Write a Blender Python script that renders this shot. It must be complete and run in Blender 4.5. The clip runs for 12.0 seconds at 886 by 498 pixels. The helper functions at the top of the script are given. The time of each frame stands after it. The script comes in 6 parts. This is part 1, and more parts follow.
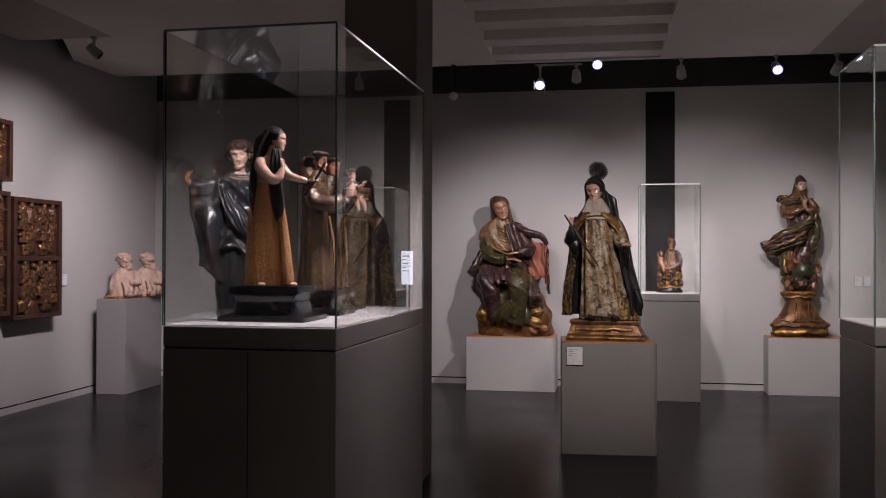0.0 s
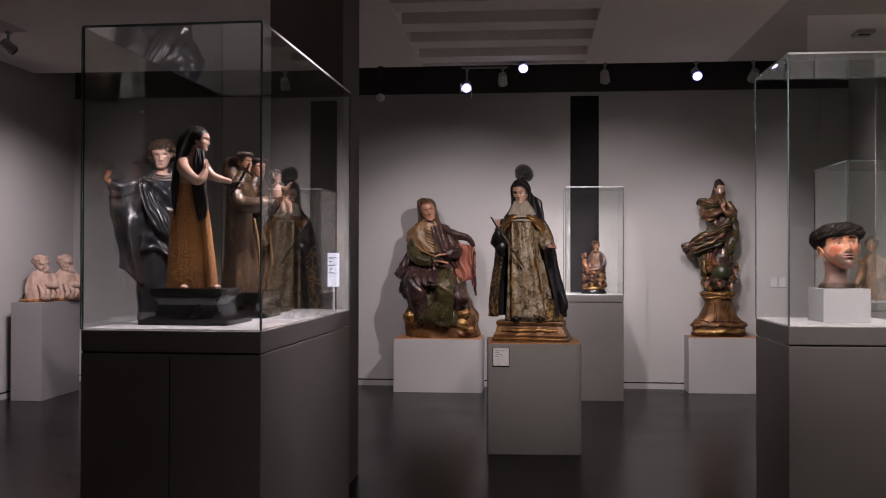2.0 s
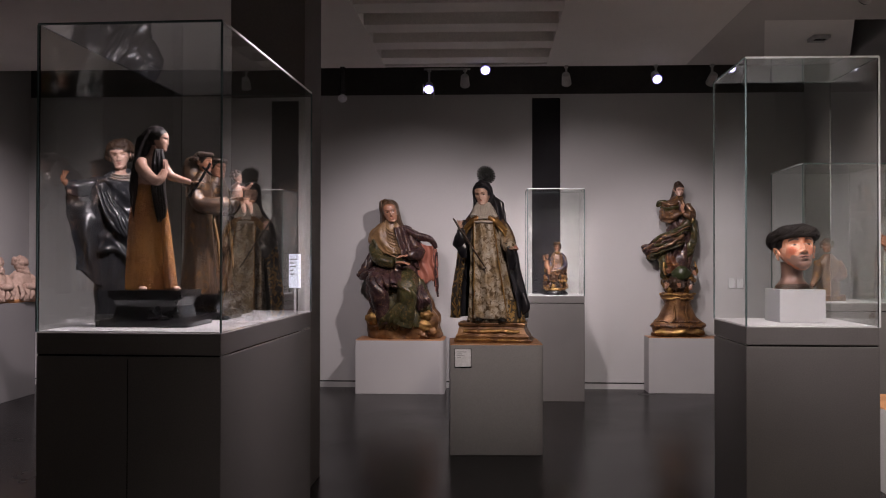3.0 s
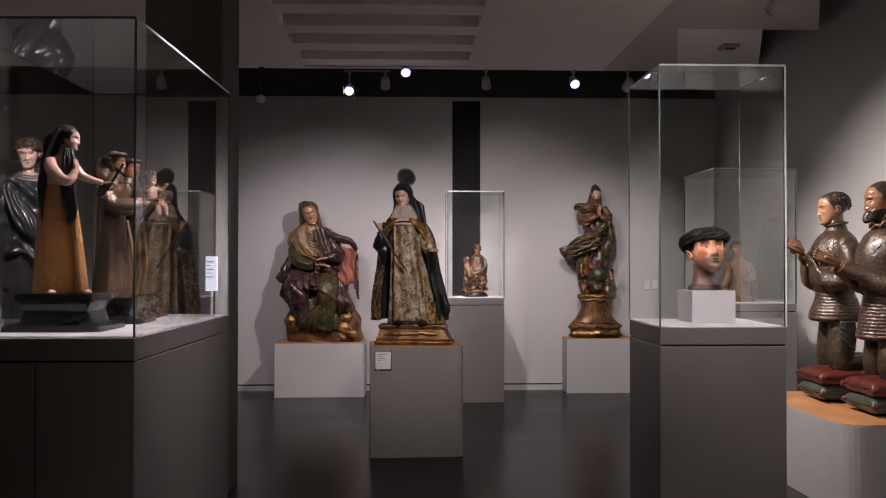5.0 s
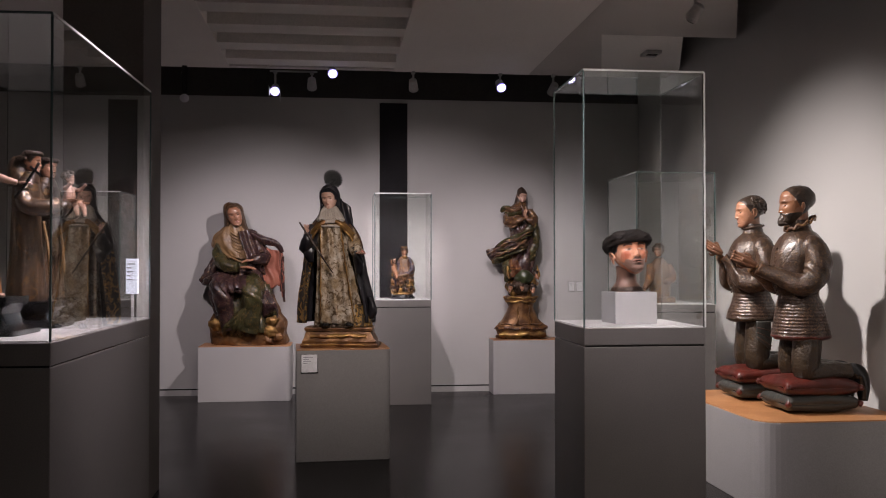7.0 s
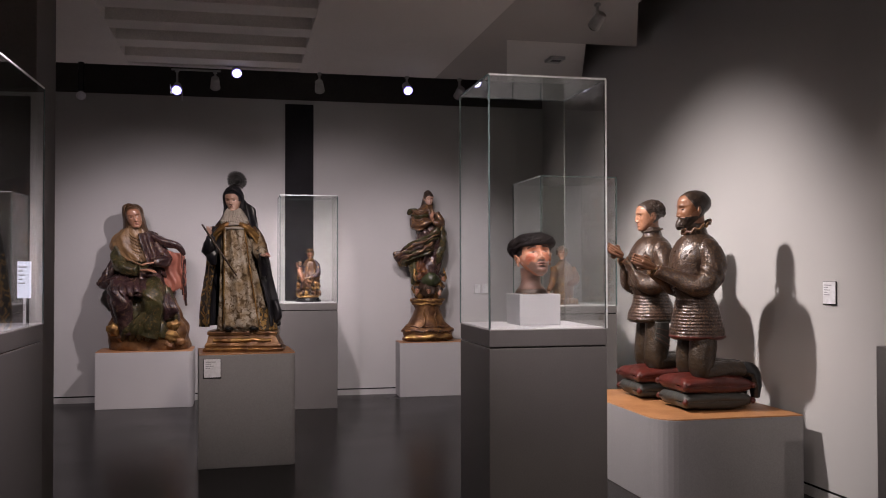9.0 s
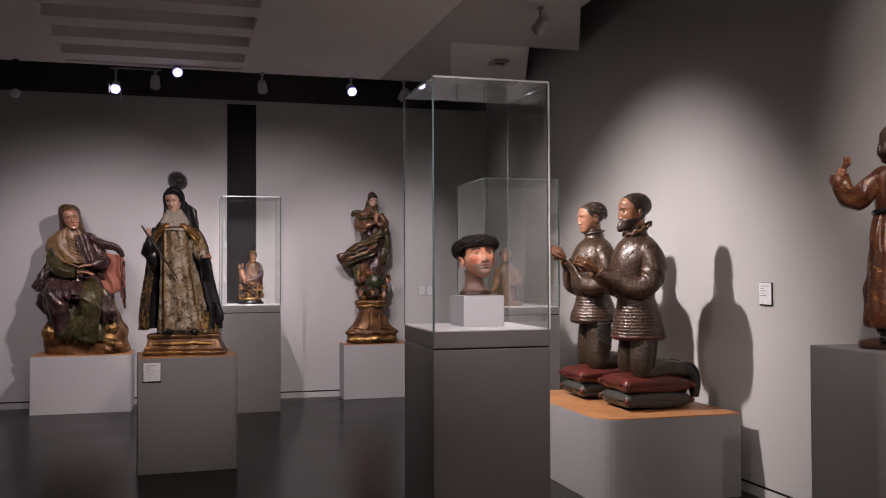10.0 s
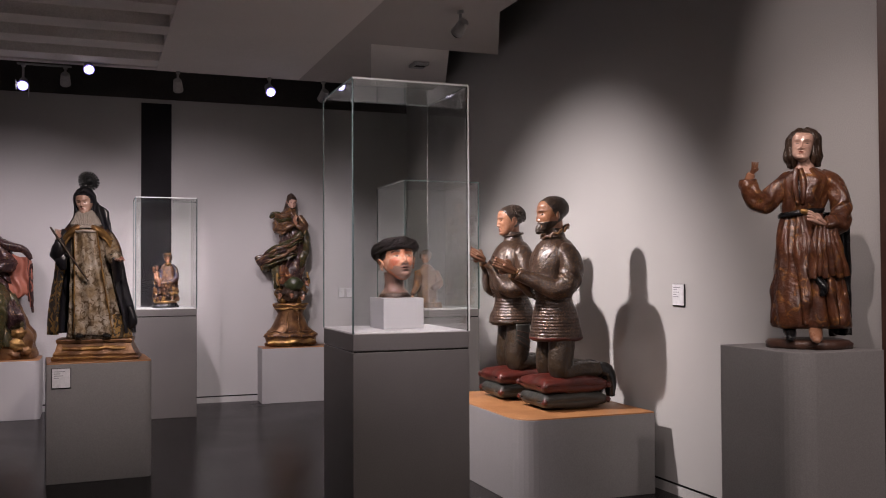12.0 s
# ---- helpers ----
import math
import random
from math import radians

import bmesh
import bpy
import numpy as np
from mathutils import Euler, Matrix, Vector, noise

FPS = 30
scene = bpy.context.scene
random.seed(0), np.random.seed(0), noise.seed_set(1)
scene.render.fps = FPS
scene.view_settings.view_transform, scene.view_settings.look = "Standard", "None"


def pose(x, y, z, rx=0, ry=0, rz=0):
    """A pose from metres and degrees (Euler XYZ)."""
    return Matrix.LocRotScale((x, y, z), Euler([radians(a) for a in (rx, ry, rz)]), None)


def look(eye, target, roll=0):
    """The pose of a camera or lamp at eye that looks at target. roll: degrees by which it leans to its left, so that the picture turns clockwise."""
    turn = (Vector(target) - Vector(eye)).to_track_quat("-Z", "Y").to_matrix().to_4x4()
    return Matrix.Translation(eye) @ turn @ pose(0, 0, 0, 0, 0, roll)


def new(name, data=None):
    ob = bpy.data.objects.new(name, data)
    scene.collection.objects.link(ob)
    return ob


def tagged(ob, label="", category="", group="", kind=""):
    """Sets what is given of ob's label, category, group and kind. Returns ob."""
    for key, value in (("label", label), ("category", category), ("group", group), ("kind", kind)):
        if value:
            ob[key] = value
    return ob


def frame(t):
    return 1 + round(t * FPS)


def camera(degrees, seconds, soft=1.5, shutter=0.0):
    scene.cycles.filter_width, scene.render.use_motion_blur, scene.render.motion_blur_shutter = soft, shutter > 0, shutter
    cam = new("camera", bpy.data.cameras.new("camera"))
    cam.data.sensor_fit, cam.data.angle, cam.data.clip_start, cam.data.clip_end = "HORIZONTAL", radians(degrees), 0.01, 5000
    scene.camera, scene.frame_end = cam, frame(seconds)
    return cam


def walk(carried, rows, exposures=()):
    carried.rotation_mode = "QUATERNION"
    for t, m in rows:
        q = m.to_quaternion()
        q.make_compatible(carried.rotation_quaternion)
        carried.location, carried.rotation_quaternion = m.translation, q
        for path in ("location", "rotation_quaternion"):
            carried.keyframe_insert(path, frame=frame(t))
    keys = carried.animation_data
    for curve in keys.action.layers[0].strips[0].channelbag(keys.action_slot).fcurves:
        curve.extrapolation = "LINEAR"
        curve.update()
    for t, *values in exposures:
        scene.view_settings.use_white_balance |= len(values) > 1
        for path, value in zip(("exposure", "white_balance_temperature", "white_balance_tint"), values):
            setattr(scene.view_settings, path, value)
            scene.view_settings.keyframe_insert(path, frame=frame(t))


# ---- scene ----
# The camera stands on one spot and pans to the right; rows: seconds, drift along x, yaw, pitch, roll
cam = camera(51.02, 12.0, 1.05)
EYE = 1.55
ROWS = [
    (0.0, 0.0000, 9.600, 0.516, -0.134),
    (0.5, 0.0010, 8.419, 0.552, -0.119),
    (1.0, 0.0020, 7.188, 0.588, -0.120),
    (1.5, 0.0029, 6.113, 0.615, -0.088),
    (2.0, 0.0039, 5.128, 0.636, -0.085),
    (2.5, 0.0049, 4.125, 0.673, -0.089),
    (3.0, 0.0059, 2.807, 0.717, -0.091),
    (5.0, 0.0098, -2.076, 0.864, -0.018),
    (5.5, 0.0108, -2.985, 0.890, -0.029),
    (6.0, 0.0118, -4.311, 0.930, -0.018),
    (6.5, 0.0128, -5.502, 0.962, 0.007),
    (8.5, 0.0167, -10.380, 1.100, 0.083),
    (9.0, 0.0177, -12.279, 1.148, 0.103),
    (9.5, 0.0187, -14.146, 1.204, 0.115),
    (10.0, 0.0197, -15.706, 1.246, 0.175),
    (10.5, 0.0206, -17.175, 1.286, 0.188),
    (11.0, 0.0216, -18.567, 1.324, 0.217),
    (11.5, 0.0226, -19.499, 1.354, 0.219),
    (12.0, 0.0236, -20.614, 1.368, 0.263),
]
walk(cam, [(t, pose(x, 0, EYE, 90 + pitch, roll, yaw)) for t, x, yaw, pitch, roll in ROWS], exposures=[(0.0, 0.0, 6500, 10), (6.5, 0.0, 6500, 10), (9.0, 0.0, 6480, 12), (12.0, 0.0, 6445, 14)])

# ---- world and lamps ----
world = bpy.data.worlds.new("night")
scene.world = world
world.use_nodes = True
world.node_tree.nodes["Background"].inputs[0].default_value = (0.02, 0.02, 0.025, 1)
world.node_tree.nodes["Background"].inputs[1].default_value = 0.1


def spot(eye, target, watts, degrees=50, blend=0.8, colour=(1.0, 0.93, 0.9), size=0.04):
    data = bpy.data.lights.new("spot_beam", "SPOT")
    data.energy, data.spot_size, data.spot_blend = watts, radians(degrees), blend
    data.color, data.shadow_soft_size = colour, size
    ob = new("spot_beam", data)
    ob.matrix_world = look(eye, target)
    return ob


WARM, COOL, NEUTRAL = (1.0, 0.85, 0.79), (1.0, 0.86, 0.92), (1.0, 0.875, 0.91)
# track spotlights on the statues and walls
spot((0.85, 8.0, 3.6), (-0.95, 11.1, 0.92), 420, 65, 1.0, NEUTRAL)
spot((0.3, 4.6, 3.6), (0.02, 7.7, 1.3), 330, 34, 0.9, WARM)
spot((0.05, 7.6, 3.6), (1.25, 11.2, 1.0), 370, 62, 1.0, NEUTRAL)
spot((1.5, 8.2, 3.6), (2.3, 11.1, 0.95), 260, 58, 1.0, NEUTRAL)
spot((0.58, 6.20, 3.64), (3.75, 6.88, 0.45), 1010, 73, 1.0, (1.0, 0.90, 0.87), 0.07)
spot((1.45, 2.30, 3.6), (3.4, 3.85, 1.75), 170, 44, 1.0, WARM)
spot((1.9, 1.2, 3.6), (3.4, 3.85, 1.55), 45, 40, 1.0, WARM)
spot((-0.4, 4.6, 3.62), (-1.6, 4.7, 1.4), 360, 52, 0.9, COOL)
spot((0.95, 3.30, 3.62), (1.63, 5.05, 1.45), 285, 32, 0.9, COOL)
spot((-3.2, 7.2, 3.6), (-5.7, 8.6, 1.5), 430, 68, 1.0, COOL)
spot((-3.6, 8.2, 3.6), (-5.5, 10.3, 1.4), 250, 58, 1.0, COOL)
spot((-1.9, 5.2, 3.6), (-3.0, 7.5, 2.0), 620, 34, 1.0, COOL)
# two unseen fills added, for the back wall's shadows and the child
spot((-1.7, 8.2, 3.6), (-0.95, 11.2, 0.9), 210, 60, 1.0, COOL)
spot((2.3, 3.0, 3.6), (3.7, 4.0, 1.7), 22, 60, 1.0, WARM)
# unseen fill spots added to brighten walls, case front and right-hand plinths
spot((-4.3, 1.0, 3.6), (-5.7, 1.6, 2.1), 420, 76, 1.0, WARM)
spot((2.3, 0.0, 3.6), (3.8, 0.8, 1.3), 360, 90, 1.0, WARM)
spot((1.7, 4.7, 3.6), (3.8, 3.5, 2.4), 75, 66, 1.0, WARM)
spot((1.5, -1.0, 3.6), (1.6, 4.7, 0.5), 360, 64, 1.0, WARM)
spot((2.4, 2.0, 3.6), (2.9, 5.7, 0.5), 14, 60, 1.0, WARM)
spot((-0.9, 3.2, 3.6), (3.75, 7.0, 0.9), 110, 46, 1.0, WARM)

# ---- materials ----
def material(name, base, second=None, scale=6.0, rough=0.5, metal=0.0, bump=0.15, fine=60.0, gold=None, gold_scale=25.0, gold_cut=0.55, spec=0.5, coat=0.0, detail=5.0, ribs=0.0, soft=0.03):
    """A painted or plain surface: two tones in large patches, fine grain in tone, gloss and relief, and an optional gilded pattern."""
    m = bpy.data.materials.new(name)
    m.use_nodes = True
    nt = m.node_tree
    nodes, links = nt.nodes, nt.links
    bs = nodes["Principled BSDF"]
    co = nodes.new("ShaderNodeTexCoord")

    def noise_node(s, d=detail):
        n = nodes.new("ShaderNodeTexNoise")
        n.inputs["Scale"].default_value, n.inputs["Detail"].default_value = s, d
        links.new(co.outputs["Object"], n.inputs["Vector"])
        return n

    def ramp(src, a, b):
        r = nodes.new("ShaderNodeMapRange")
        r.inputs["From Min"].default_value, r.inputs["From Max"].default_value = a, b
        links.new(src, r.inputs["Value"])
        return r.outputs["Result"]

    def mix(fac, a, b):
        x = nodes.new("ShaderNodeMix")
        x.data_type = "RGBA"
        links.new(fac, x.inputs["Factor"])
        for i, c in ((6, a), (7, b)):
            if hasattr(c, "is_linked"):
                links.new(c, x.inputs[i])
            else:
                x.inputs[i].default_value = (*c, 1)
        return x.outputs[2]

    second = second or tuple(c * 0.86 for c in base)
    big, small = noise_node(scale), noise_node(fine, 3)
    col = mix(ramp(big.outputs["Fac"], 0.38, 0.62), base, second)
    dark = mix(ramp(small.outputs["Fac"], 0.3, 0.75), (1, 1, 1), (0.82, 0.82, 0.82))
    mult = nodes.new("ShaderNodeMix")
    mult.data_type, mult.blend_type = "RGBA", "MULTIPLY"
    mult.inputs["Factor"].default_value = 1
    links.new(col, mult.inputs[6])
    links.new(dark, mult.inputs[7])
    col = mult.outputs[2]
    bs.inputs["Metallic"].default_value = metal
    if gold:
        g = noise_node(gold_scale, 2)
        g.inputs["Distortion"].default_value = 1.6
        fac = ramp(g.outputs["Fac"], gold_cut - soft, gold_cut + soft)
        col = mix(fac, col, gold)
        mm = nodes.new("ShaderNodeMath")
        mm.operation = "MULTIPLY"
        mm.inputs[1].default_value = 0.75
        links.new(fac, mm.inputs[0])
        links.new(mm.outputs[0], bs.inputs["Metallic"])
    links.new(col, bs.inputs["Base Color"])
    rr = nodes.new("ShaderNodeMapRange")
    rr.inputs["To Min"].default_value, rr.inputs["To Max"].default_value = max(0.03, rough - 0.09), min(1, rough + 0.09)
    links.new(big.outputs["Fac"], rr.inputs["Value"])
    links.new(rr.outputs["Result"], bs.inputs["Roughness"])
    bs.inputs["Specular IOR Level"].default_value = spec
    bs.inputs["Coat Weight"].default_value = coat
    bs.inputs["Coat Roughness"].default_value = 0.2
    if bump:
        b = nodes.new("ShaderNodeBump")
        b.inputs["Strength"].default_value, b.inputs["Distance"].default_value = bump, 0.01
        mid = noise_node(fine * 0.3, 4)
        both = nodes.new("ShaderNodeMath")
        both.operation = "MULTIPLY_ADD"
        both.inputs[1].default_value = 1.6
        links.new(mid.outputs["Fac"], both.inputs[0])
        links.new(small.outputs["Fac"], both.inputs[2])
        height = both.outputs[0]
        if ribs:
            wv = nodes.new("ShaderNodeTexWave")
            wv.bands_direction = "Z"
            wv.inputs["Scale"].default_value, wv.inputs["Distortion"].default_value = ribs, 1.5
            links.new(co.outputs["Object"], wv.inputs["Vector"])
            add = nodes.new("ShaderNodeMath")
            add.operation = "MULTIPLY_ADD"
            add.inputs[1].default_value = 0.45
            links.new(wv.outputs["Fac"], add.inputs[0])
            links.new(height, add.inputs[2])
            height = add.outputs[0]
        links.new(height, b.inputs["Height"])
        links.new(b.outputs["Normal"], bs.inputs["Normal"])
    return m


WALL = material("grey wall paint", (0.43, 0.42, 0.41), (0.46, 0.45, 0.44), 0.7, 0.75, bump=0.018, fine=140, spec=0.25)
DARKWALL = material("black recess paint", (0.075, 0.070, 0.066), None, 2, 0.9, bump=0.05, spec=0.1)
STRIP = material("matt black wall strip", (0.020, 0.019, 0.021), None, 2, 0.8, bump=0.02, spec=0.1)
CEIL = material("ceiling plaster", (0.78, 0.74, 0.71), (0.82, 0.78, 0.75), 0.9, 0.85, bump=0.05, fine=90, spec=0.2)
# ceiling plaster with the shade of the side bays put into its colour
CEILSHADE = material("shade-toned ceiling plaster", (0.50, 0.47, 0.45), (0.54, 0.51, 0.49), 0.9, 0.85, bump=0.05, fine=90, spec=0.2)
FLOOR = material("polished dark floor", (0.013, 0.0118, 0.0118), (0.018, 0.0165, 0.016), 1.3, 0.24, bump=0.02, fine=30, spec=0.085)
BASEB = material("baseboard paint", (0.46, 0.45, 0.44), None, 2, 0.6, bump=0.03)
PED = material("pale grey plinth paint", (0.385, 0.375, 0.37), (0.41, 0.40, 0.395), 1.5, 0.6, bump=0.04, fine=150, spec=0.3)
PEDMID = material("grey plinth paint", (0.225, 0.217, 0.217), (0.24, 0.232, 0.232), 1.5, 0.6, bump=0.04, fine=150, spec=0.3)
CASEB = material("dark grey case laminate", (0.13, 0.122, 0.118), (0.145, 0.136, 0.13), 2.0, 0.5, bump=0.03, fine=150, spec=0.3)
CASEL = material("pale case floor board", (0.44, 0.44, 0.44), None, 2, 0.6, bump=0.02)
WOODTOP = material("orange plywood edge", (0.42, 0.20, 0.08), (0.33, 0.15, 0.06), 4, 0.4, bump=0.08, fine=80)
COLUMN = material("dark brown column paint", (0.085, 0.070, 0.060), None, 1.2, 0.6, bump=0.04)
BLACK = material("black lacquer", (0.010, 0.010, 0.011), None, 5, 0.25, bump=0.03)
METALW = material("white lamp housing", (0.42, 0.41, 0.40), None, 10, 0.4, bump=0.0)
PAPER = material("white caption card", (0.75, 0.75, 0.78), None, 10, 0.7, bump=0.0)
INK = material("grey caption print", (0.25, 0.25, 0.27), None, 10, 0.7, bump=0.0)
BLOCK = material("pale grey block paint", (0.32, 0.32, 0.325), (0.31, 0.31, 0.315), 2, 0.6, bump=0.0, fine=600)
DOOR = material("dark stained door wood", (0.045, 0.018, 0.012), (0.06, 0.025, 0.015), 4, 0.45)
SKIN = material("painted flesh", (0.38, 0.19, 0.115), (0.30, 0.14, 0.08), 9, 0.28, bump=0.04, coat=0.35)
PALESKIN = material("pale painted flesh", (0.56, 0.36, 0.285), (0.46, 0.27, 0.20), 9, 0.26, bump=0.04, coat=0.4)
LIP = material("painted lips", (0.36, 0.14, 0.10), None, 9, 0.35, bump=0.0)
HAIR = material("dark painted hair", (0.022, 0.014, 0.010), (0.04, 0.025, 0.016), 14, 0.4, bump=0.5, fine=70)
HAIRBR = material("brown painted hair", (0.05, 0.028, 0.016), (0.03, 0.016, 0.01), 14, 0.4, bump=0.5, fine=70)
BROW = material("painted eyebrow", (0.15, 0.075, 0.045), None, 9, 0.4, bump=0.0)
IRIS = material("painted brown iris", (0.045, 0.026, 0.016), None, 9, 0.12, bump=0.0)
EYE_M = material("painted eye", (0.02, 0.013, 0.010), None, 9, 0.15, bump=0.0)
EYEW = material("painted eye white", (0.46, 0.36, 0.30), None, 9, 0.2, bump=0.0)
GOLD = material("worn gilding", (0.50, 0.30, 0.10), (0.20, 0.10, 0.04), 9, 0.36, metal=0.75, bump=0.4, fine=45)
NAVY = material("blue-black cloak", (0.014, 0.014, 0.020), (0.02, 0.018, 0.02), 7, 0.34, bump=0.15)
BROCADE = material("cream and gold brocade", (0.43, 0.37, 0.30), (0.24, 0.165, 0.085), 11, 0.38, bump=0.6, fine=50, gold=(0.16, 0.11, 0.065), gold_scale=21, gold_cut=0.555, soft=0.055)
LINING = material("gold patterned lining", (0.05, 0.035, 0.02), (0.03, 0.022, 0.015), 6, 0.4, bump=0.3, gold=(0.42, 0.26, 0.09), gold_scale=14, gold_cut=0.52)
WIMPLE = material("cream wimple", (0.40, 0.355, 0.31), (0.33, 0.285, 0.245), 8, 0.5, bump=0.1)
BROWNROBE = material("gilded brown robe", (0.11, 0.055, 0.028), (0.075, 0.035, 0.02), 6, 0.36, bump=0.25, gold=(0.30, 0.17, 0.07), gold_scale=22, gold_cut=0.60)
REDROBE = material("red-brown gilded tunic", (0.120, 0.042, 0.018), (0.055, 0.020, 0.011), 9, 0.30, bump=0.5, gold=(0.30, 0.14, 0.05), gold_scale=15, gold_cut=0.62, coat=0.25, soft=0.07)
MAROON = material("maroon gilded cloth", (0.046, 0.022, 0.022), (0.022, 0.012, 0.013), 8, 0.28, bump=0.35, gold=(0.22, 0.135, 0.08), gold_scale=26, gold_cut=0.62, soft=0.06)
GREENCL = material("olive green gilded cloth", (0.050, 0.046, 0.018), (0.026, 0.024, 0.011), 8, 0.28, bump=0.35, gold=(0.22, 0.15, 0.06), gold_scale=24, gold_cut=0.61, soft=0.06)
TANCL = material("tan gilded veil", (0.26, 0.155, 0.07), (0.14, 0.08, 0.036), 8, 0.33, bump=0.35)
PINKCL = material("faded red cloth", (0.34, 0.12, 0.075), (0.26, 0.09, 0.06), 6, 0.42, bump=0.2)
ROCKGOLD = material("gilded rock", (0.24, 0.12, 0.045), (0.10, 0.045, 0.02), 9, 0.38, metal=0.45, bump=0.5, fine=30)
OCHRE = material("ochre woven robe", (0.40, 0.165, 0.030), (0.29, 0.105, 0.020), 6, 0.5, bump=0.9, fine=150)
BLACKROBE = material("glossy black robe", (0.014, 0.015, 0.019), (0.024, 0.025, 0.029), 7, 0.33, bump=0.4, fine=26, coat=0.15)
FRIAR = material("brown friar habit", (0.070, 0.040, 0.022), (0.036, 0.021, 0.013), 8, 0.33, bump=0.4, gold=(0.2, 0.12, 0.06), gold_scale=24, gold_cut=0.62, soft=0.07)
ARMOUR = material("silver-brown armour", (0.046, 0.025, 0.017), (0.025, 0.014, 0.010), 16, 0.34, metal=0.15, bump=0.45, fine=90, gold=(0.15, 0.095, 0.052), gold_scale=60, gold_cut=0.60, coat=0.15, soft=0.09)
SKIRT = material("banded brown armour", (0.046, 0.025, 0.017), (0.025, 0.014, 0.010), 16, 0.34, metal=0.15, bump=0.5, gold=(0.17, 0.11, 0.07), gold_scale=60, gold_cut=0.60, ribs=14, soft=0.08)
HOSE = material("olive brown hose", (0.036, 0.023, 0.013), (0.020, 0.013, 0.008), 9, 0.38, bump=0.5, gold=(0.070, 0.045, 0.024), gold_scale=40, gold_cut=0.62, soft=0.08)
CUSHRED = material("red cushion paint", (0.09, 0.015, 0.010), (0.055, 0.011, 0.008), 6, 0.34, bump=0.2)
CUSHGREY = material("grey-green cushion paint", (0.04, 0.042, 0.038), (0.03, 0.03, 0.026), 6, 0.4, bump=0.2)
STONE = material("pinkish carved stone", (0.50, 0.36, 0.29), (0.42, 0.29, 0.23), 8, 0.75, bump=0.5, fine=40, spec=0.2)
FRAMEW = material("dark carved wood", (0.075, 0.035, 0.022), (0.05, 0.022, 0.015), 6, 0.4, bump=0.3)
RELIEF = material("gilded relief", (0.10, 0.042, 0.02), (0.05, 0.022, 0.013), 12, 0.36, metal=0.3, bump=0.6, fine=40, gold=(0.32, 0.165, 0.06), gold_scale=16, gold_cut=0.60, soft=0.07)
BLUECL = material("blue gilded cloth", (0.022, 0.024, 0.06), (0.016, 0.016, 0.036), 12, 0.36, bump=0.2, gold=(0.35, 0.22, 0.1), gold_scale=40, gold_cut=0.58)


def glass_material():
    m = bpy.data.materials.new("clear case glass")
    m.use_nodes = True
    b = m.node_tree.nodes["Principled BSDF"]
    b.inputs["Base Color"].default_value = (0.955, 0.975, 0.965, 1)
    b.inputs["Roughness"].default_value = 0.0
    b.inputs["IOR"].default_value = 1.5
    b.inputs["Transmission Weight"].default_value = 1.0
    return m


GLASS = glass_material()
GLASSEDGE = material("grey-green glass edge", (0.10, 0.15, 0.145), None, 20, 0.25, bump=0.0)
# paler copy of the edge colour, with the light caught on it put in
GLASSLIT = material("pale lit glass edge", (0.75, 0.78, 0.76), None, 20, 0.35, bump=0.0)


def glow(name, colour, strength):
    m = bpy.data.materials.new(name)
    m.use_nodes = True
    b = m.node_tree.nodes["Principled BSDF"]
    b.inputs["Emission Color"].default_value = (*colour, 1)
    b.inputs["Emission Strength"].default_value = strength
    return m


BULB = glow("lit lamp lens", (0.88, 0.86, 1.0), 6.0)
RIM = glow("violet reflector rim", (0.22, 0.14, 1.0), 0.9)

HAIRBLK = material("black painted hair", (0.010, 0.008, 0.008), (0.016, 0.012, 0.011), 14, 0.5, bump=0.6, fine=55, spec=0.25)
TANSKIN = material("tanned painted flesh", (0.27, 0.125, 0.068), (0.19, 0.085, 0.046), 9, 0.28, bump=0.06, coat=0.35)
HEADSKIN = material("ruddy painted flesh", (0.40, 0.135, 0.07), (0.50, 0.255, 0.165), 9, 0.25, bump=0.05, coat=0.45)
STUBBLESHADE = material("grey painted stubble and neck shade", (0.13, 0.078, 0.062), (0.19, 0.10, 0.07), 14, 0.30, bump=0.1, coat=0.3)
CHEEK = material("reddened painted cheek", (0.38, 0.112, 0.062), (0.46, 0.20, 0.13), 14, 0.25, bump=0.05, coat=0.45)
GLOBE = material("green painted globe", (0.052, 0.062, 0.026), (0.030, 0.036, 0.016), 8, 0.32, bump=0.2)
HAIRCAP = material("cropped grey-brown painted hair", (0.035, 0.026, 0.021), (0.05, 0.038, 0.03), 12, 0.42, bump=0.3, fine=90)
HANDSKIN = material("dark tanned painted flesh", (0.20, 0.095, 0.052), (0.15, 0.07, 0.04), 9, 0.34, bump=0.06, coat=0.15)
VEIL = material("brown painted veil", (0.085, 0.046, 0.022), (0.05, 0.028, 0.015), 8, 0.32, bump=0.3)

# ---- small builders ----
def link_mesh(name, verts, faces, mats, indices=None, parent=None, smooth=False):
    me = bpy.data.meshes.new(name)
    me.from_pydata([tuple(v) for v in verts], [], faces)
    for m in mats:
        me.materials.append(m)
    if indices is not None:
        me.polygons.foreach_set("material_index", indices)
    if smooth:
        me.polygons.foreach_set("use_smooth", [True] * len(me.polygons))
    me.update()
    ob = new(name, me)
    ob.parent = parent
    return ob


def part(name, bm, mat, parent=None, label=""):
    me = bpy.data.meshes.new(name)
    bm.to_mesh(me)
    bm.free()
    me.materials.append(mat)
    ob = new(name, me)
    ob.parent = parent
    return tagged(ob, label) if label else ob


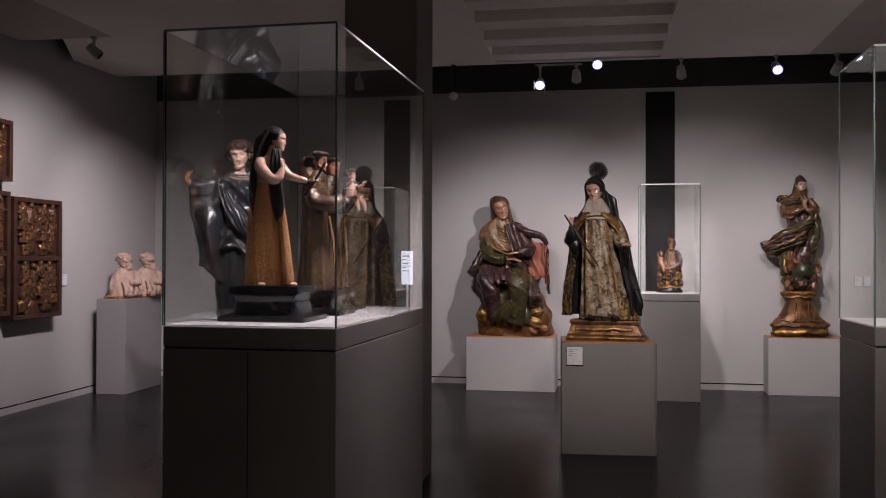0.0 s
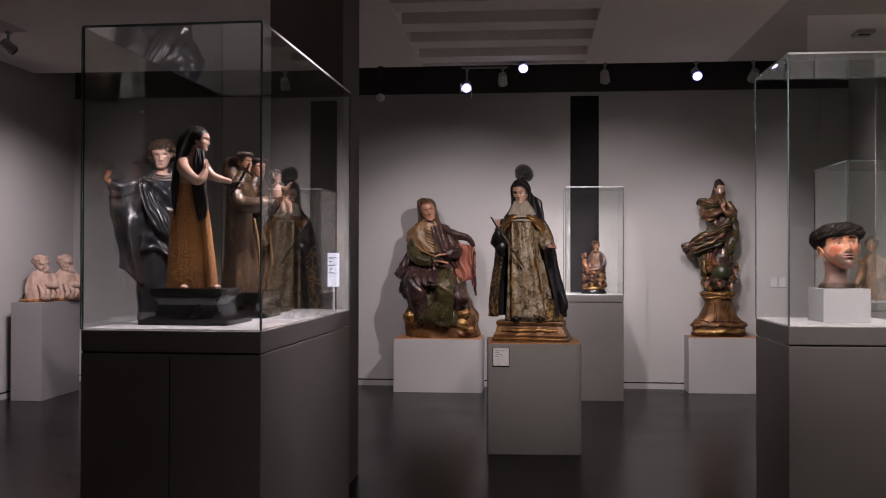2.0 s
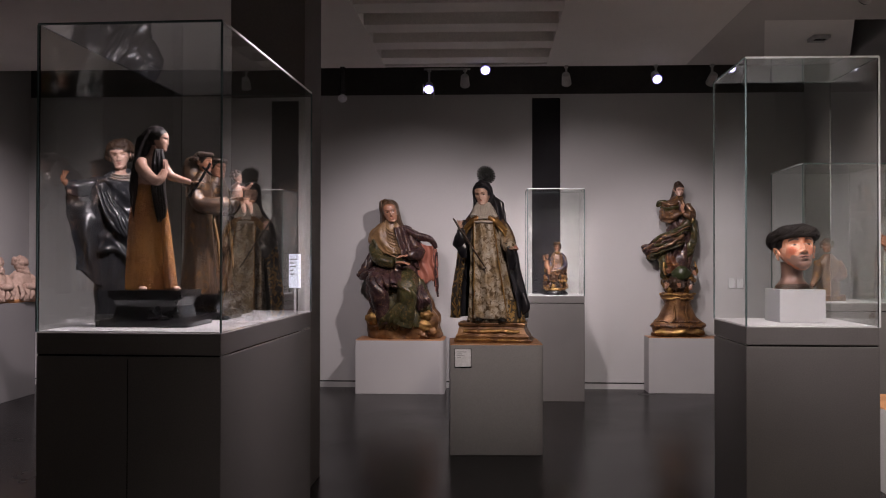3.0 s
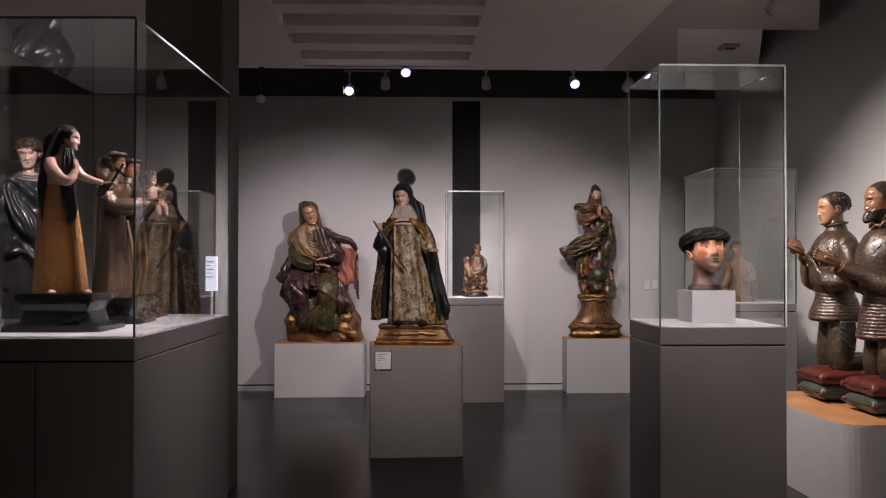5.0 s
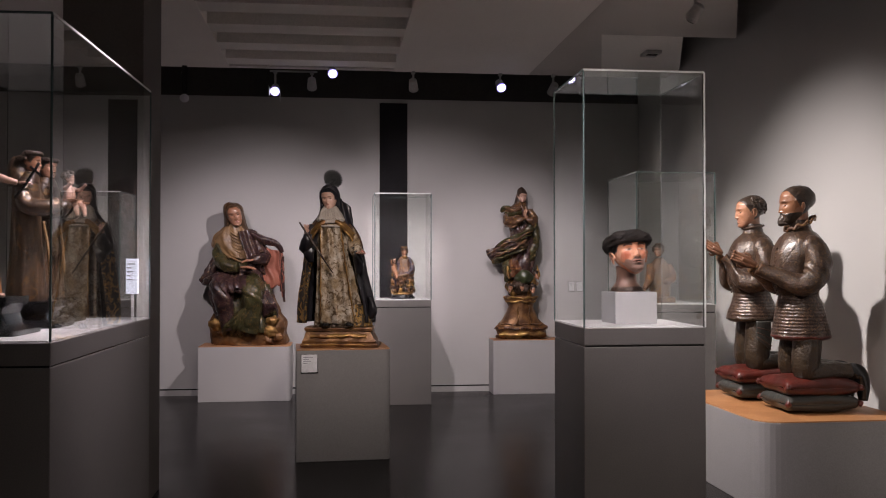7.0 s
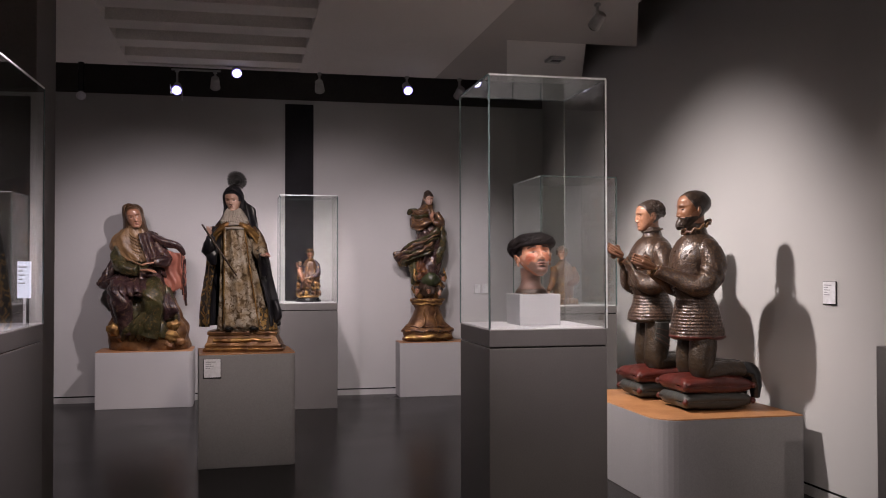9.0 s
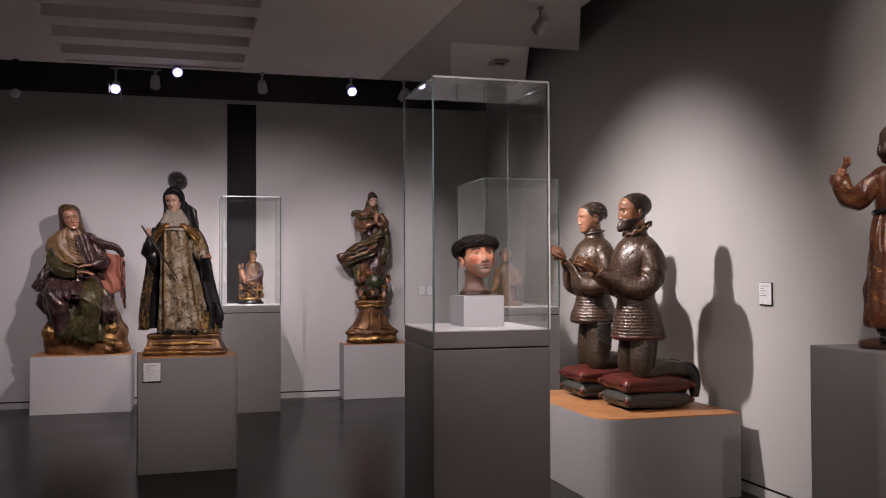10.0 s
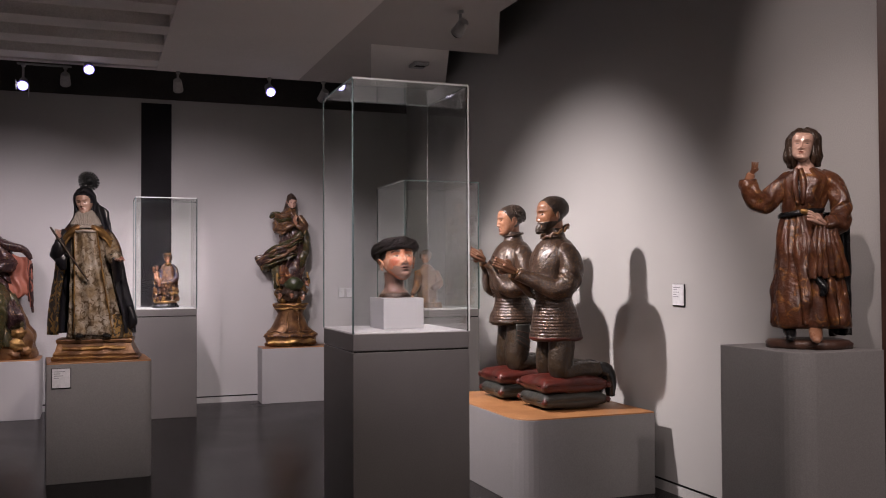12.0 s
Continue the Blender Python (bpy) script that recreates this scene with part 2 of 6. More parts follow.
def box(lo, hi, bevel=0.0, seg=2):
    bm = bmesh.new()
    lo, hi = Vector(lo), Vector(hi)
    bmesh.ops.create_cube(bm, size=1, matrix=Matrix.LocRotScale((lo + hi) / 2, None, hi - lo))
    if bevel:
        bmesh.ops.bevel(bm, geom=bm.edges[:], offset=bevel, segments=seg, affect="EDGES", profile=0.5)
    return bm


def block(lo, hi, round_right=0.0, bevel=0.004, round_left=0.0):
    """A box whose upright front edges may be well rounded."""
    bm = bmesh.new()
    lo, hi = Vector(lo), Vector(hi)
    bmesh.ops.create_cube(bm, size=1, matrix=Matrix.LocRotScale((lo + hi) / 2, None, hi - lo))
    for r, x in ((round_right, hi.x), (round_left, lo.x)):
        if r:
            es = [e for e in bm.edges if all(abs(v.co.x - x) < 1e-5 and abs(v.co.y - lo.y) < 1e-5 for v in e.verts)]
            bmesh.ops.bevel(bm, geom=es, offset=r, segments=8, affect="EDGES", profile=0.5)
    bmesh.ops.bevel(bm, geom=[e for e in bm.edges if e.calc_face_angle(0) > 0.6], offset=bevel, segments=2, affect="EDGES", profile=0.5)
    return bm


def empty(name, m, label="", category="", group="", kind=""):
    ob = new(name)
    ob.matrix_world = m
    ob.empty_display_size = 0.1
    return tagged(ob, label, category, group, kind)


def rod(a, b, r, n=12):
    bm = bmesh.new()
    a, b = Vector(a), Vector(b)
    m = Matrix.Translation((a + b) / 2) @ (b - a).to_track_quat("Z", "Y").to_matrix().to_4x4()
    bmesh.ops.create_cone(bm, cap_ends=True, segments=n, radius1=r, radius2=r, depth=(b - a).length, matrix=m)
    return bm


# ---- the room ----
XL, XR, YB, YN, ZC, ZW = -5.73, 3.80, 11.33, -3.0, 3.70, 3.58


def structure(name, bm, mat, label, category):
    return tagged(part(name, bm, mat), label, category, "", "structure")


structure("floor", box((XL - 0.2, YN - 0.2, -0.2), (XR + 0.2, YB + 0.2, 0)), FLOOR, "polished dark grey gallery floor with soft reflections", "floor")
structure("wall_north", box((XL, YB, 0), (XR, YB + 0.2, ZW)), WALL, "grey painted gallery wall behind the statues", "wall")
structure("wall_west", box((XL - 0.2, YN, 0), (XL, YB + 0.2, 4.5)), WALL, "grey painted gallery side wall with reliefs hung on it", "wall")
structure("wall_east", box((XR, YN, 0), (XR + 0.2, YB + 0.2, 4.5)), WALL, "grey painted gallery side wall lit by spotlights", "wall")
structure("wall_south", box((XL, YN - 0.2, 0), (XR, YN, 4.5)), WALL, "plain grey gallery wall at the near end", "wall")
structure("upper_wall_north", box((XL, YB + 0.03, ZW), (XR, YB + 0.2, 4.5)), DARKWALL, "black painted recess above the wall", "wall")
structure("roof_deck", box((XL - 0.2, YN - 0.2, 4.5), (XR + 0.2, YB + 0.2, 4.7)), DARKWALL, "dark roof deck over the ceiling", "ceiling")
# baseboards with a shadow gap above them
structure("baseboard", box((XL + 0.012, YB - 0.012, 0), (XR - 0.012, YB - 0.001, 0.065)), BASEB, "pale grey baseboard along the wall", "baseboard")
structure("baseboard", box((XL + 0.001, YN, 0), (XL + 0.012, YB - 0.012, 0.065)), BASEB, "pale grey baseboard along the side wall", "baseboard")
structure("baseboard", box((XR - 0.012, YN, 0), (XR - 0.001, YB - 0.012, 0.065)), BASEB, "pale grey baseboard along the lit wall", "baseboard")
structure("trim", box((XL + 0.012, YB - 0.006, 0.066), (XR - 0.012, YB - 0.001, 0.080)), BLACK, "dark shadow gap over the baseboard", "trim")
structure("trim", box((XL + 0.001, YN, 0.066), (XL + 0.006, YB - 0.012, 0.080)), BLACK, "dark shadow gap over the baseboard", "trim")
structure("trim", box((XR - 0.006, YN, 0.066), (XR - 0.001, YB - 0.012, 0.080)), BLACK, "dark shadow gap over the baseboard", "trim")


def ceiling():
    """Plaster slabs with a ribbed coffer; the shade on the side bays is painted as a darker grey, and each strip is cut
    back where it nears the side walls.
    """
    verts, faces, index = [], [], []

    def slab(poly, z0, z1, paint=0):
        k = len(verts)
        n = len(poly)
        verts.extend((x, y, z0) for x, y in poly)
        verts.extend((x, y, z1) for x, y in poly)
        faces.append(list(range(k + n - 1, k - 1, -1)))
        faces.append(list(range(k + n, k + 2 * n)))
        for i in range(n):
            j = (i + 1) % n
            faces.append([k + i, k + j, k + n + j, k + n + i])
        index.extend([paint] * (n + 2))

    cx0, cx1, join, edge, top = -1.14, 0.64, 8.40, 10.30, ZC + 0.19
    near0, bay0, bay1 = 3.2, -4.70, 2.17
    slab([(bay0, YN + 0.02), (bay1, YN + 0.02), (bay1, near0), (bay0, near0)], ZC, top)
    slab([(bay0, near0), (cx0, near0), (cx0, join), (bay0, join)], ZC, top)
    slab([(cx1, near0), (bay1, near0), (bay1, join), (cx1, join)], ZC, top)
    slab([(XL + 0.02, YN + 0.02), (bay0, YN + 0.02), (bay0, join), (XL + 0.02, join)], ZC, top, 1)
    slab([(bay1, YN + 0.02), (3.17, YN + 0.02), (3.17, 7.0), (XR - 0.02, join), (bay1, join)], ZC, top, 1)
    # far strip behind the fine joint
    slab([(bay0, join + 0.008), (cx0, join + 0.008), (cx0, edge), (bay0, edge)], ZC + 0.004, top)
    slab([(-5.24, join + 0.008), (bay0, join + 0.008), (bay0, edge), (XL + 0.03, edge), (XL + 0.03, 9.35)], ZC + 0.004, top)
    slab([(cx1, join + 0.008), (bay1, join + 0.008), (bay1, edge), (cx1, edge)], ZC + 0.004, top)
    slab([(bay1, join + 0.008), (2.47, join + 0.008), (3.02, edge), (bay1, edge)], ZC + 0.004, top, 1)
    slab([(2.47, join + 0.008), (3.26, join + 0.008), (XR - 0.03, 9.85), (XR - 0.03, edge), (3.02, edge)], ZC + 0.004, top)
    slab([(cx0, near0), (cx1, near0), (cx1, edge), (cx0, edge)], top - 0.06, top + 0.002)
    y = near0 + 0.35
    while y < edge:
        slab([(cx0, y), (cx1, y), (cx1, y + 0.30), (cx0, y + 0.30)], ZC + 0.012, top - 0.06)
        y += 0.70
    slab([(cx0, edge - 0.09), (cx1, edge - 0.09), (cx1, edge), (cx0, edge)], ZC + 0.006, top - 0.06)
    ob = link_mesh("ceiling", verts, faces, [CEIL, CEILSHADE], index)
    tagged(ob, "grey plaster ceiling with a ribbed coffer and shade-toned bays", "ceiling", "", "structure")


ceiling()
structure("column", box((-1.70, 6.05, 0), (-1.205, 6.65, 4.4), 0.006), COLUMN, "dark brown square column behind the glass case", "column")
structure("wall_recess", box((0.535, YB - 0.012, 0.0), (0.875, YB - 0.002, 3.53)), STRIP, "tall narrow black strip set in the grey wall", "wall panel")
structure("door_frame", box((XR - 0.05, 2.6, 0.0), (XR - 0.002, 3.62, 3.5), 0.005), DOOR, "dark stained wooden door surround on the wall", "door frame")


# ---- plinths ----
def plinth(lo, hi, mat, label, top=True, rr=0.0, rl=0.0, m=None, group="plinths"):
    w, d, h = hi[0] - lo[0], hi[1] - lo[1], hi[2]
    ob = empty("plinth", m or pose((lo[0] + hi[0]) / 2, (lo[1] + hi[1]) / 2, 0), label, "plinth", group)
    t = 0.010 if top else 0.0
    part("body", block((-w / 2, -d / 2, 0), (w / 2, d / 2, h - t), rr, 0.004, rl), mat, ob)
    if top:
        part("top", block((-w / 2 + 0.002, -d / 2 + 0.002, h - t), (w / 2 - 0.002, d / 2 - 0.002, h), rr, 0.003, rl), WOODTOP, ob, "orange plywood top")
    return ob


def caption(parent, x, y, z, w, h, lines, rz=0.0, back=True):
    """A caption card on a thin dark backing with its lines of print as bars."""
    base = pose(x, y, z, 0, 0, rz)
    card = part("caption_card", box((-w / 2, -0.008, -h / 2), (w / 2, 0, h / 2), 0.001, 1), PAPER, parent, "white caption card with grey print")
    card.matrix_basis = base
    if back:
        b = part("backing", box((-w / 2 - 0.004, -0.004, -h / 2 - 0.008), (w / 2 + 0.004, 0.004, h / 2 + 0.002)), BLACK, card)
        b.matrix_basis = Matrix.Identity(4)
    for i in range(lines):
        ww = w * (0.62, 0.35, 0.5, 0.28, 0.45)[i % 5]
        part("text_bar", box((-w * 0.40, -0.0095, h * 0.33 - i * h * 0.11), (-w * 0.40 + ww, -0.008, h * 0.33 - i * h * 0.11 + h * 0.035)), INK, card)
    return card


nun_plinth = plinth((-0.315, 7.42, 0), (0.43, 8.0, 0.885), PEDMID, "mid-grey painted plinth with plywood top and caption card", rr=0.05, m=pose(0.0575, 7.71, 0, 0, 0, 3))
caption(nun_plinth, -0.27, -0.292, 0.775, 0.125, 0.14, 4)
plinth((-1.54, 10.75, 0), (-0.505, 11.31, 0.63), PED, "wide pale grey painted plinth with rounded corner", rr=0.06)
plinth((1.88, 10.99, 0), (2.74, 11.31, 0.655), PED, "pale grey painted plinth against the back wall")
plinth((-5.60, 9.68, 0), (-5.25, 10.55, 1.07), PEDMID, "tall pale grey plinth with chamfered front", top=False, rl=0.0)
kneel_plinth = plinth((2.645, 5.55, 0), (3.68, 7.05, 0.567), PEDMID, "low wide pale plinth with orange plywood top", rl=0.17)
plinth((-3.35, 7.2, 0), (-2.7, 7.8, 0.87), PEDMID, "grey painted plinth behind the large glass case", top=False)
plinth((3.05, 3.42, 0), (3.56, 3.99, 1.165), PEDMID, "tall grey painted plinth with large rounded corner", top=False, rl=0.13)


# ---- glass cases ----
def glass_case(name, w, d, ledge, seam, top, m, label, doors=0, bright=""):
    """Base box, floor board and five panes; local origin in the middle of the front edge."""
    ob = empty("display_case", m, label, "display case", "glass display cases")
    part("base", box((-w / 2, 0, 0), (w / 2, d, seam - 0.008), 0.003, 1), CASEB, ob)
    part("shadow_joint", box((-w / 2 + 0.006, 0.006, seam - 0.008), (w / 2 - 0.006, d - 0.006, seam)), BLACK, ob)
    part("cap", box((-w / 2, 0, seam), (w / 2, d, ledge), 0.003, 1), CASEB, ob)
    part("floor_board", box((-w / 2 + 0.012, 0.012, ledge), (w / 2 - 0.012, d - 0.012, ledge + 0.006)), CASEL, ob, "pale board under the exhibits")
    if doors:
        part("door_joint", box((-0.0015, -0.001, 0.02), (0.0015, 0.004, seam - 0.02)), BLACK, ob)
    t = 0.008
    z0, z1 = ledge + 0.001, top - t
    panes = [((-w / 2, 0.001, z0), (w / 2, t, z1)), ((-w / 2, d - t, z0), (w / 2, d - 0.001, z1)),
             ((-w / 2, t + 0.0015, z0), (-w / 2 + t, d - t - 0.0015, z1)), ((w / 2 - t, t + 0.0015, z0), (w / 2, d - t - 0.0015, z1)),
             ((-w / 2, 0.001, z1 + 0.001), (w / 2, d - 0.001, top))]
    for a, b in panes:
        p = part("glass_pane", box(a, b), GLASS, ob, "clear glass pane")
        p.visible_shadow = False
    # sides listed in bright get the pale copy, as lit edges
    e = 0.0036
    for x in (-w / 2, w / 2):
        for y in (0.0, d):
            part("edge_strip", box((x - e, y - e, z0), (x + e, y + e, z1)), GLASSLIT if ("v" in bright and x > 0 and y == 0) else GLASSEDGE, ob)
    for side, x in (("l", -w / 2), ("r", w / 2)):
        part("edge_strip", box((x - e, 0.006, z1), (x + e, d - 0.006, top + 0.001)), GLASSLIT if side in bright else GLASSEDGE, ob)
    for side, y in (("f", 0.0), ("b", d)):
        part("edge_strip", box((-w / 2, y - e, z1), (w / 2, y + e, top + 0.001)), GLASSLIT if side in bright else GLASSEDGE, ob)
    return ob


left_turn = -1.8
lm = pose(-1.142, 3.94, 0, 0, 0, left_turn) @ pose(-0.412, 0, 0)
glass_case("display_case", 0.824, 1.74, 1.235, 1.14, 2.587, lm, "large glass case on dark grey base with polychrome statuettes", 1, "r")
rm = pose(1.624, 4.725, 0)
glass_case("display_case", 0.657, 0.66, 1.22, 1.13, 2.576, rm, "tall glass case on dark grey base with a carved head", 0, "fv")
cm = pose(2.99, 7.9, 0)
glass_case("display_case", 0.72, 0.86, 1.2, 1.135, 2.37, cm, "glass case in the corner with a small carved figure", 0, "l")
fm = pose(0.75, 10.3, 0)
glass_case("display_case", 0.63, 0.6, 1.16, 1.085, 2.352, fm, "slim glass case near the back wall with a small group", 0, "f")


# ---- spotlights on their tracks ----
def track_lamp(x, y, z, aim, lit, drop=0.14, label="white track spotlight switched off", flaps=False):
    """Bracket, stem, housing and lens; aim: yaw and tilt of the beam."""
    ob = empty("track_spotlight", pose(x, y, z), label, "spotlight", "track spotlights")
    part("bracket", box((-0.02, -0.03, -0.025), (0.02, 0.03, 0.0), 0.004, 1), METALW, ob)
    part("stem", box((-0.011, -0.011, -drop), (0.011, 0.011, -0.025), 0.002, 1), METALW, ob)
    m = pose(0.0, 0.0, -drop, aim[1] - 90, 0, aim[0])
    bm = bmesh.new()
    bmesh.ops.create_cone(bm, cap_ends=True, segments=20, radius1=0.055, radius2=0.042, depth=0.14)
    bmesh.ops.bevel(bm, geom=[e for e in bm.edges if e.calc_face_angle(0) > 0.6], offset=0.006, segments=2, affect="EDGES")
    h = part("housing", bm, METALW, ob)
    h.matrix_basis = m
    if lit:
        bm = bmesh.new()
        bmesh.ops.create_cone(bm, cap_ends=True, segments=24, radius1=0.054, radius2=0.054, depth=0.006, matrix=Matrix.Translation((0, 0, -0.070)))
        part("reflector_rim", bm, RIM, h, "violet shining rim")
    bm = bmesh.new()
    bmesh.ops.create_uvsphere(bm, u_segments=16, v_segments=8, radius=0.044, matrix=Matrix.Translation((0, 0, -0.071)) @ Matrix.Diagonal((1, 1, 0.4, 1)))
    part("lens", bm, BULB if lit else BLACK, h, "glowing lens" if lit else "dark lens")
    if flaps:
        for sx in (-1, 1):
            flap = part("barn_door", box((-0.045, -0.002, -0.11), (0.045, 0.002, 0.0), 0.001, 1), PAPER, h, "white splayed barn door")
            flap.matrix_basis = pose(sx * 0.058, 0, -0.072, 0, -sx * 28, 90)
    return ob


LITLAMP = "white track spotlight glowing towards the room"
track_lamp(-0.66, 10.36, 3.692, (0, 30), True, 0.20, "white track spotlight with barn doors, glowing", True)
track_lamp(-0.26, 10.36, 3.692, (180, 40), False, 0.13)
track_lamp(-0.035, 10.2, 3.704, (5, 35), True, 0.03, LITLAMP)
track_lamp(0.86, 10.27, 3.704, (170, 40), False, 0.15)
track_lamp(1.84, 10.27, 3.704, (5, 35), True, 0.13, LITLAMP)
track_lamp(2.45, 10.27, 3.704, (190, 40), False, 0.16)
track_lamp(2.85, 7.08, 3.70, (200, 40), False, 0.14)
track_lamp(-4.88, 8.36, 3.70, (120, 40), False, 0.14)
rail = empty("lamp_track", pose(-0.46, 10.36, 3.70), "short white lighting track under the ceiling edge", "lighting track")
part("rail", box((-0.26, -0.018, -0.014), (0.26, 0.018, 0.0), 0.002, 1), METALW, rail)
vent = empty("ceiling_box", pose(3.17, 9.05, 3.704), "small square grey ceiling box with a dark slot", "ceiling box")
part("housing", box((-0.08, -0.10, -0.035), (0.08, 0.10, 0.0), 0.006), METALW, vent)
part("slot", box((-0.05, -0.06, -0.038), (0.05, 0.0, -0.034)), BLACK, vent)
sensor = empty("ceiling_sensor", pose(-1.62, 10.25, 3.704), "black hanging sensor with pale bulb end", "sensor")
part("stem", rod((0, 0, -0.30), (0, 0, 0.0), 0.03), BLACK, sensor)
bm = bmesh.new()
bmesh.ops.create_uvsphere(bm, u_segments=16, v_segments=10, radius=0.05, matrix=Matrix.Translation((0, 0, -0.35)) @ Matrix.Diagonal((1, 1, 0.9, 1)))
part("cap", bm, PAPER, sensor)


# ---- captions ----
def wall_caption(m, w, h, lines, label):
    ob = empty("wall_caption", m, label, "caption", "caption cards")
    caption(ob, 0, 0, 0, w, h, lines)
    return ob


wall_caption(pose(XR - 0.006, 5.415, 1.38, 0, 0, 90) @ pose(0, 0, 0, 0, 0, 180), 0.13, 0.145, 5, "white caption card with dark edge on the lit wall")
wall_caption(pose(2.93, YB - 0.006, 1.285), 0.075, 0.115, 4, "small white caption card near the corner")
wall_caption(pose(3.03, YB - 0.006, 1.285), 0.075, 0.115, 4, "small white caption card near the corner")
wall_caption(pose(XL + 0.006, 9.215, 1.30, 0, 0, 90), 0.12, 0.13, 4, "white caption card beside the carved relief")
stand = empty("caption_stand", lm @ pose(0.365, 1.50, 1.2425), "backlit bluish caption panel on a stem inside the case", "caption")
part("stem", box((-0.006, -0.004, 0), (0.006, 0.004, 0.15)), PAPER, stand)
lit = caption(stand, 0.0, -0.004, 0.245, 0.07, 0.2, 5, 0, False)
lit.data.materials[0] = glow("backlit caption panel", (0.62, 0.72, 1.0), 0.75)
tagged(lit, "backlit bluish white caption panel")


# ---- carving ----
def smooth_rows(keys, n):
    """Catmull-Rom through the key rows, n rows in all."""
    k = np.array(keys, float)
    t = np.linspace(0, len(k) - 1, n)
    i = np.clip(t.astype(int), 0, len(k) - 2)
    f = (t - i)[:, None]
    g = lambda j: k[np.clip(j, 0, len(k) - 1)]
    a, b, c, d = g(i - 1), g(i), g(i + 1), g(i + 2)
    return 0.5 * (2 * b + (c - a) * f + (2 * a - 5 * b + 4 * c - d) * f ** 2 + (3 * b - a - 3 * c + d) * f ** 3)


class Carving:
    """Gathers carved volumes with their paints into one mesh. A figure looks along -y; x is the viewer's right."""

    def __init__(self):
        self.v, self.f, self.m, self.mats, self.crisp = [], [], [], [], []

    def paint(self, mat):
        if mat not in self.mats:
            self.mats.append(mat)
        return self.mats.index(mat)

    def grid(self, pts, mat, closed=True, caps=True, chooser=None):
        """pts: rows x columns x 3; chooser(row share, column share) may give another paint."""
        rows, cols = pts.shape[:2]
        k = len(self.v)
        self.v.extend(map(tuple, pts.reshape(-1, 3)))
        base = self.paint(mat)
        for r in range(rows - 1):
            for c in range(cols if closed else cols - 1):
                c2 = (c + 1) % cols
                self.f.append((k + r * cols + c, k + r * cols + c2, k + (r + 1) * cols + c2, k + (r + 1) * cols + c))
                other = chooser(r / (rows - 1), c / cols) if chooser else None
                self.m.append(self.paint(other) if other else base)
        if caps and closed:
            self.f.append(tuple(range(k + cols - 1, k - 1, -1)))
            self.f.append(tuple(range(k + (rows - 1) * cols, k + rows * cols)))
            self.m += [base, base]

    def loft(self, keys, mat, rows=30, cols=56, fold=0.0, count=9, twist=0.0, seed=0.0, rough=0.0, chooser=None, flare=True, spread=None):
        """An upright body: keys (z, x, y, half width, half depth). fold: depth of the drapery folds; they deepen downwards if flare."""
        k = smooth_rows(keys, rows)
        th = np.linspace(0, 2 * math.pi, cols, endpoint=False)
        pts = np.empty((rows, cols, 3))
        for r in range(rows):
            z, x, y, rx, ry = k[r]
            s = r / (rows - 1)
            deep = fold * ((1.1 - s) if flare else 1.0)
            for c in range(cols):
                a = th[c]
                w = a * count + twist * s * 6 + 1.3 * math.sin(2 * a + seed) + seed
                wave = math.sin(w) + 0.45 * math.sin(1.9 * w + 2.1 * s * 3 + seed) + 0.3 * math.sin(3.3 * w - 4.0 * s + seed * 2)
                n = noise.noise(Vector((math.cos(a) * 2.2 + seed, math.sin(a) * 2.2, z * 6))) if rough else 0
                drape = noise.noise(Vector((math.cos(a) * count * 0.5, math.sin(a) * count * 0.5, s * 1.4 + seed * 3)))
                q = 1 + deep * (0.6 * abs(wave) ** 0.8 * (1 if wave > 0 else -1) + 1.5 * drape) + rough * n
                pts[r, c] = (x + rx * q * math.sin(a), y - ry * q * math.cos(a), z)
        self.grid(pts, mat, chooser=chooser)

    def tube(self, path, radii, mat, cols=14, rows=None, flat=1.0, fold=0.0, seed=0.0, chooser=None):
        rows = rows or 6 * len(path)
        k = smooth_rows([(*p, r) for p, r in zip(path, radii)], rows)
        pts = np.empty((rows, cols, 3))
        up = Vector((0.31, 0.2, 0.93))
        for r in range(rows):
            d = Vector(k[min(r + 1, rows - 1)][:3] - k[max(r - 1, 0)][:3]).normalized()
            u = d.cross(up)
            u = u.normalized() if u.length > 0.05 else Vector((1, 0, 0))
            w = d.cross(u)
            for c in range(cols):
                a = 2 * math.pi * c / cols
                q = 1 + fold * (0.8 * math.sin(4 * a + seed + 0.9 * math.sin(r * 0.22 + seed)) + 1.6 * noise.noise(Vector(k[r][:3]) * 9 + Vector((math.cos(a), math.sin(a), seed)) * 0.9)) if fold else 1.0
                rr = max(k[r][3], 0.001) * q
                pts[r, c] = Vector(k[r][:3]) + (u * math.cos(a) + w * math.sin(a) * flat) * rr
        self.grid(pts, mat, chooser=chooser)

    def ball(self, c, r, mat, turn=(0, 0, 0), rough=0.0, rows=12, cols=18, seed=0.0):
        r = (r, r, r) if isinstance(r, (int, float)) else r
        e = Euler([radians(a) for a in turn]).to_matrix()
        pts = np.empty((rows, cols, 3))
        for i in range(rows):
            p = math.pi * (0.02 + 0.96 * i / (rows - 1))
            for j in range(cols):
                a = 2 * math.pi * j / cols
                d = Vector((math.sin(p) * math.sin(a), -math.sin(p) * math.cos(a), -math.cos(p)))
                q = 1 + (rough * noise.noise(d * 2.3 + Vector((seed, c[0] * 3, c[2] * 3))) if rough else 0)
                pts[i, j] = Vector(c) + e @ Vector((d.x * r[0] * q, d.y * r[1] * q, d.z * r[2] * q))
        self.grid(pts, mat)

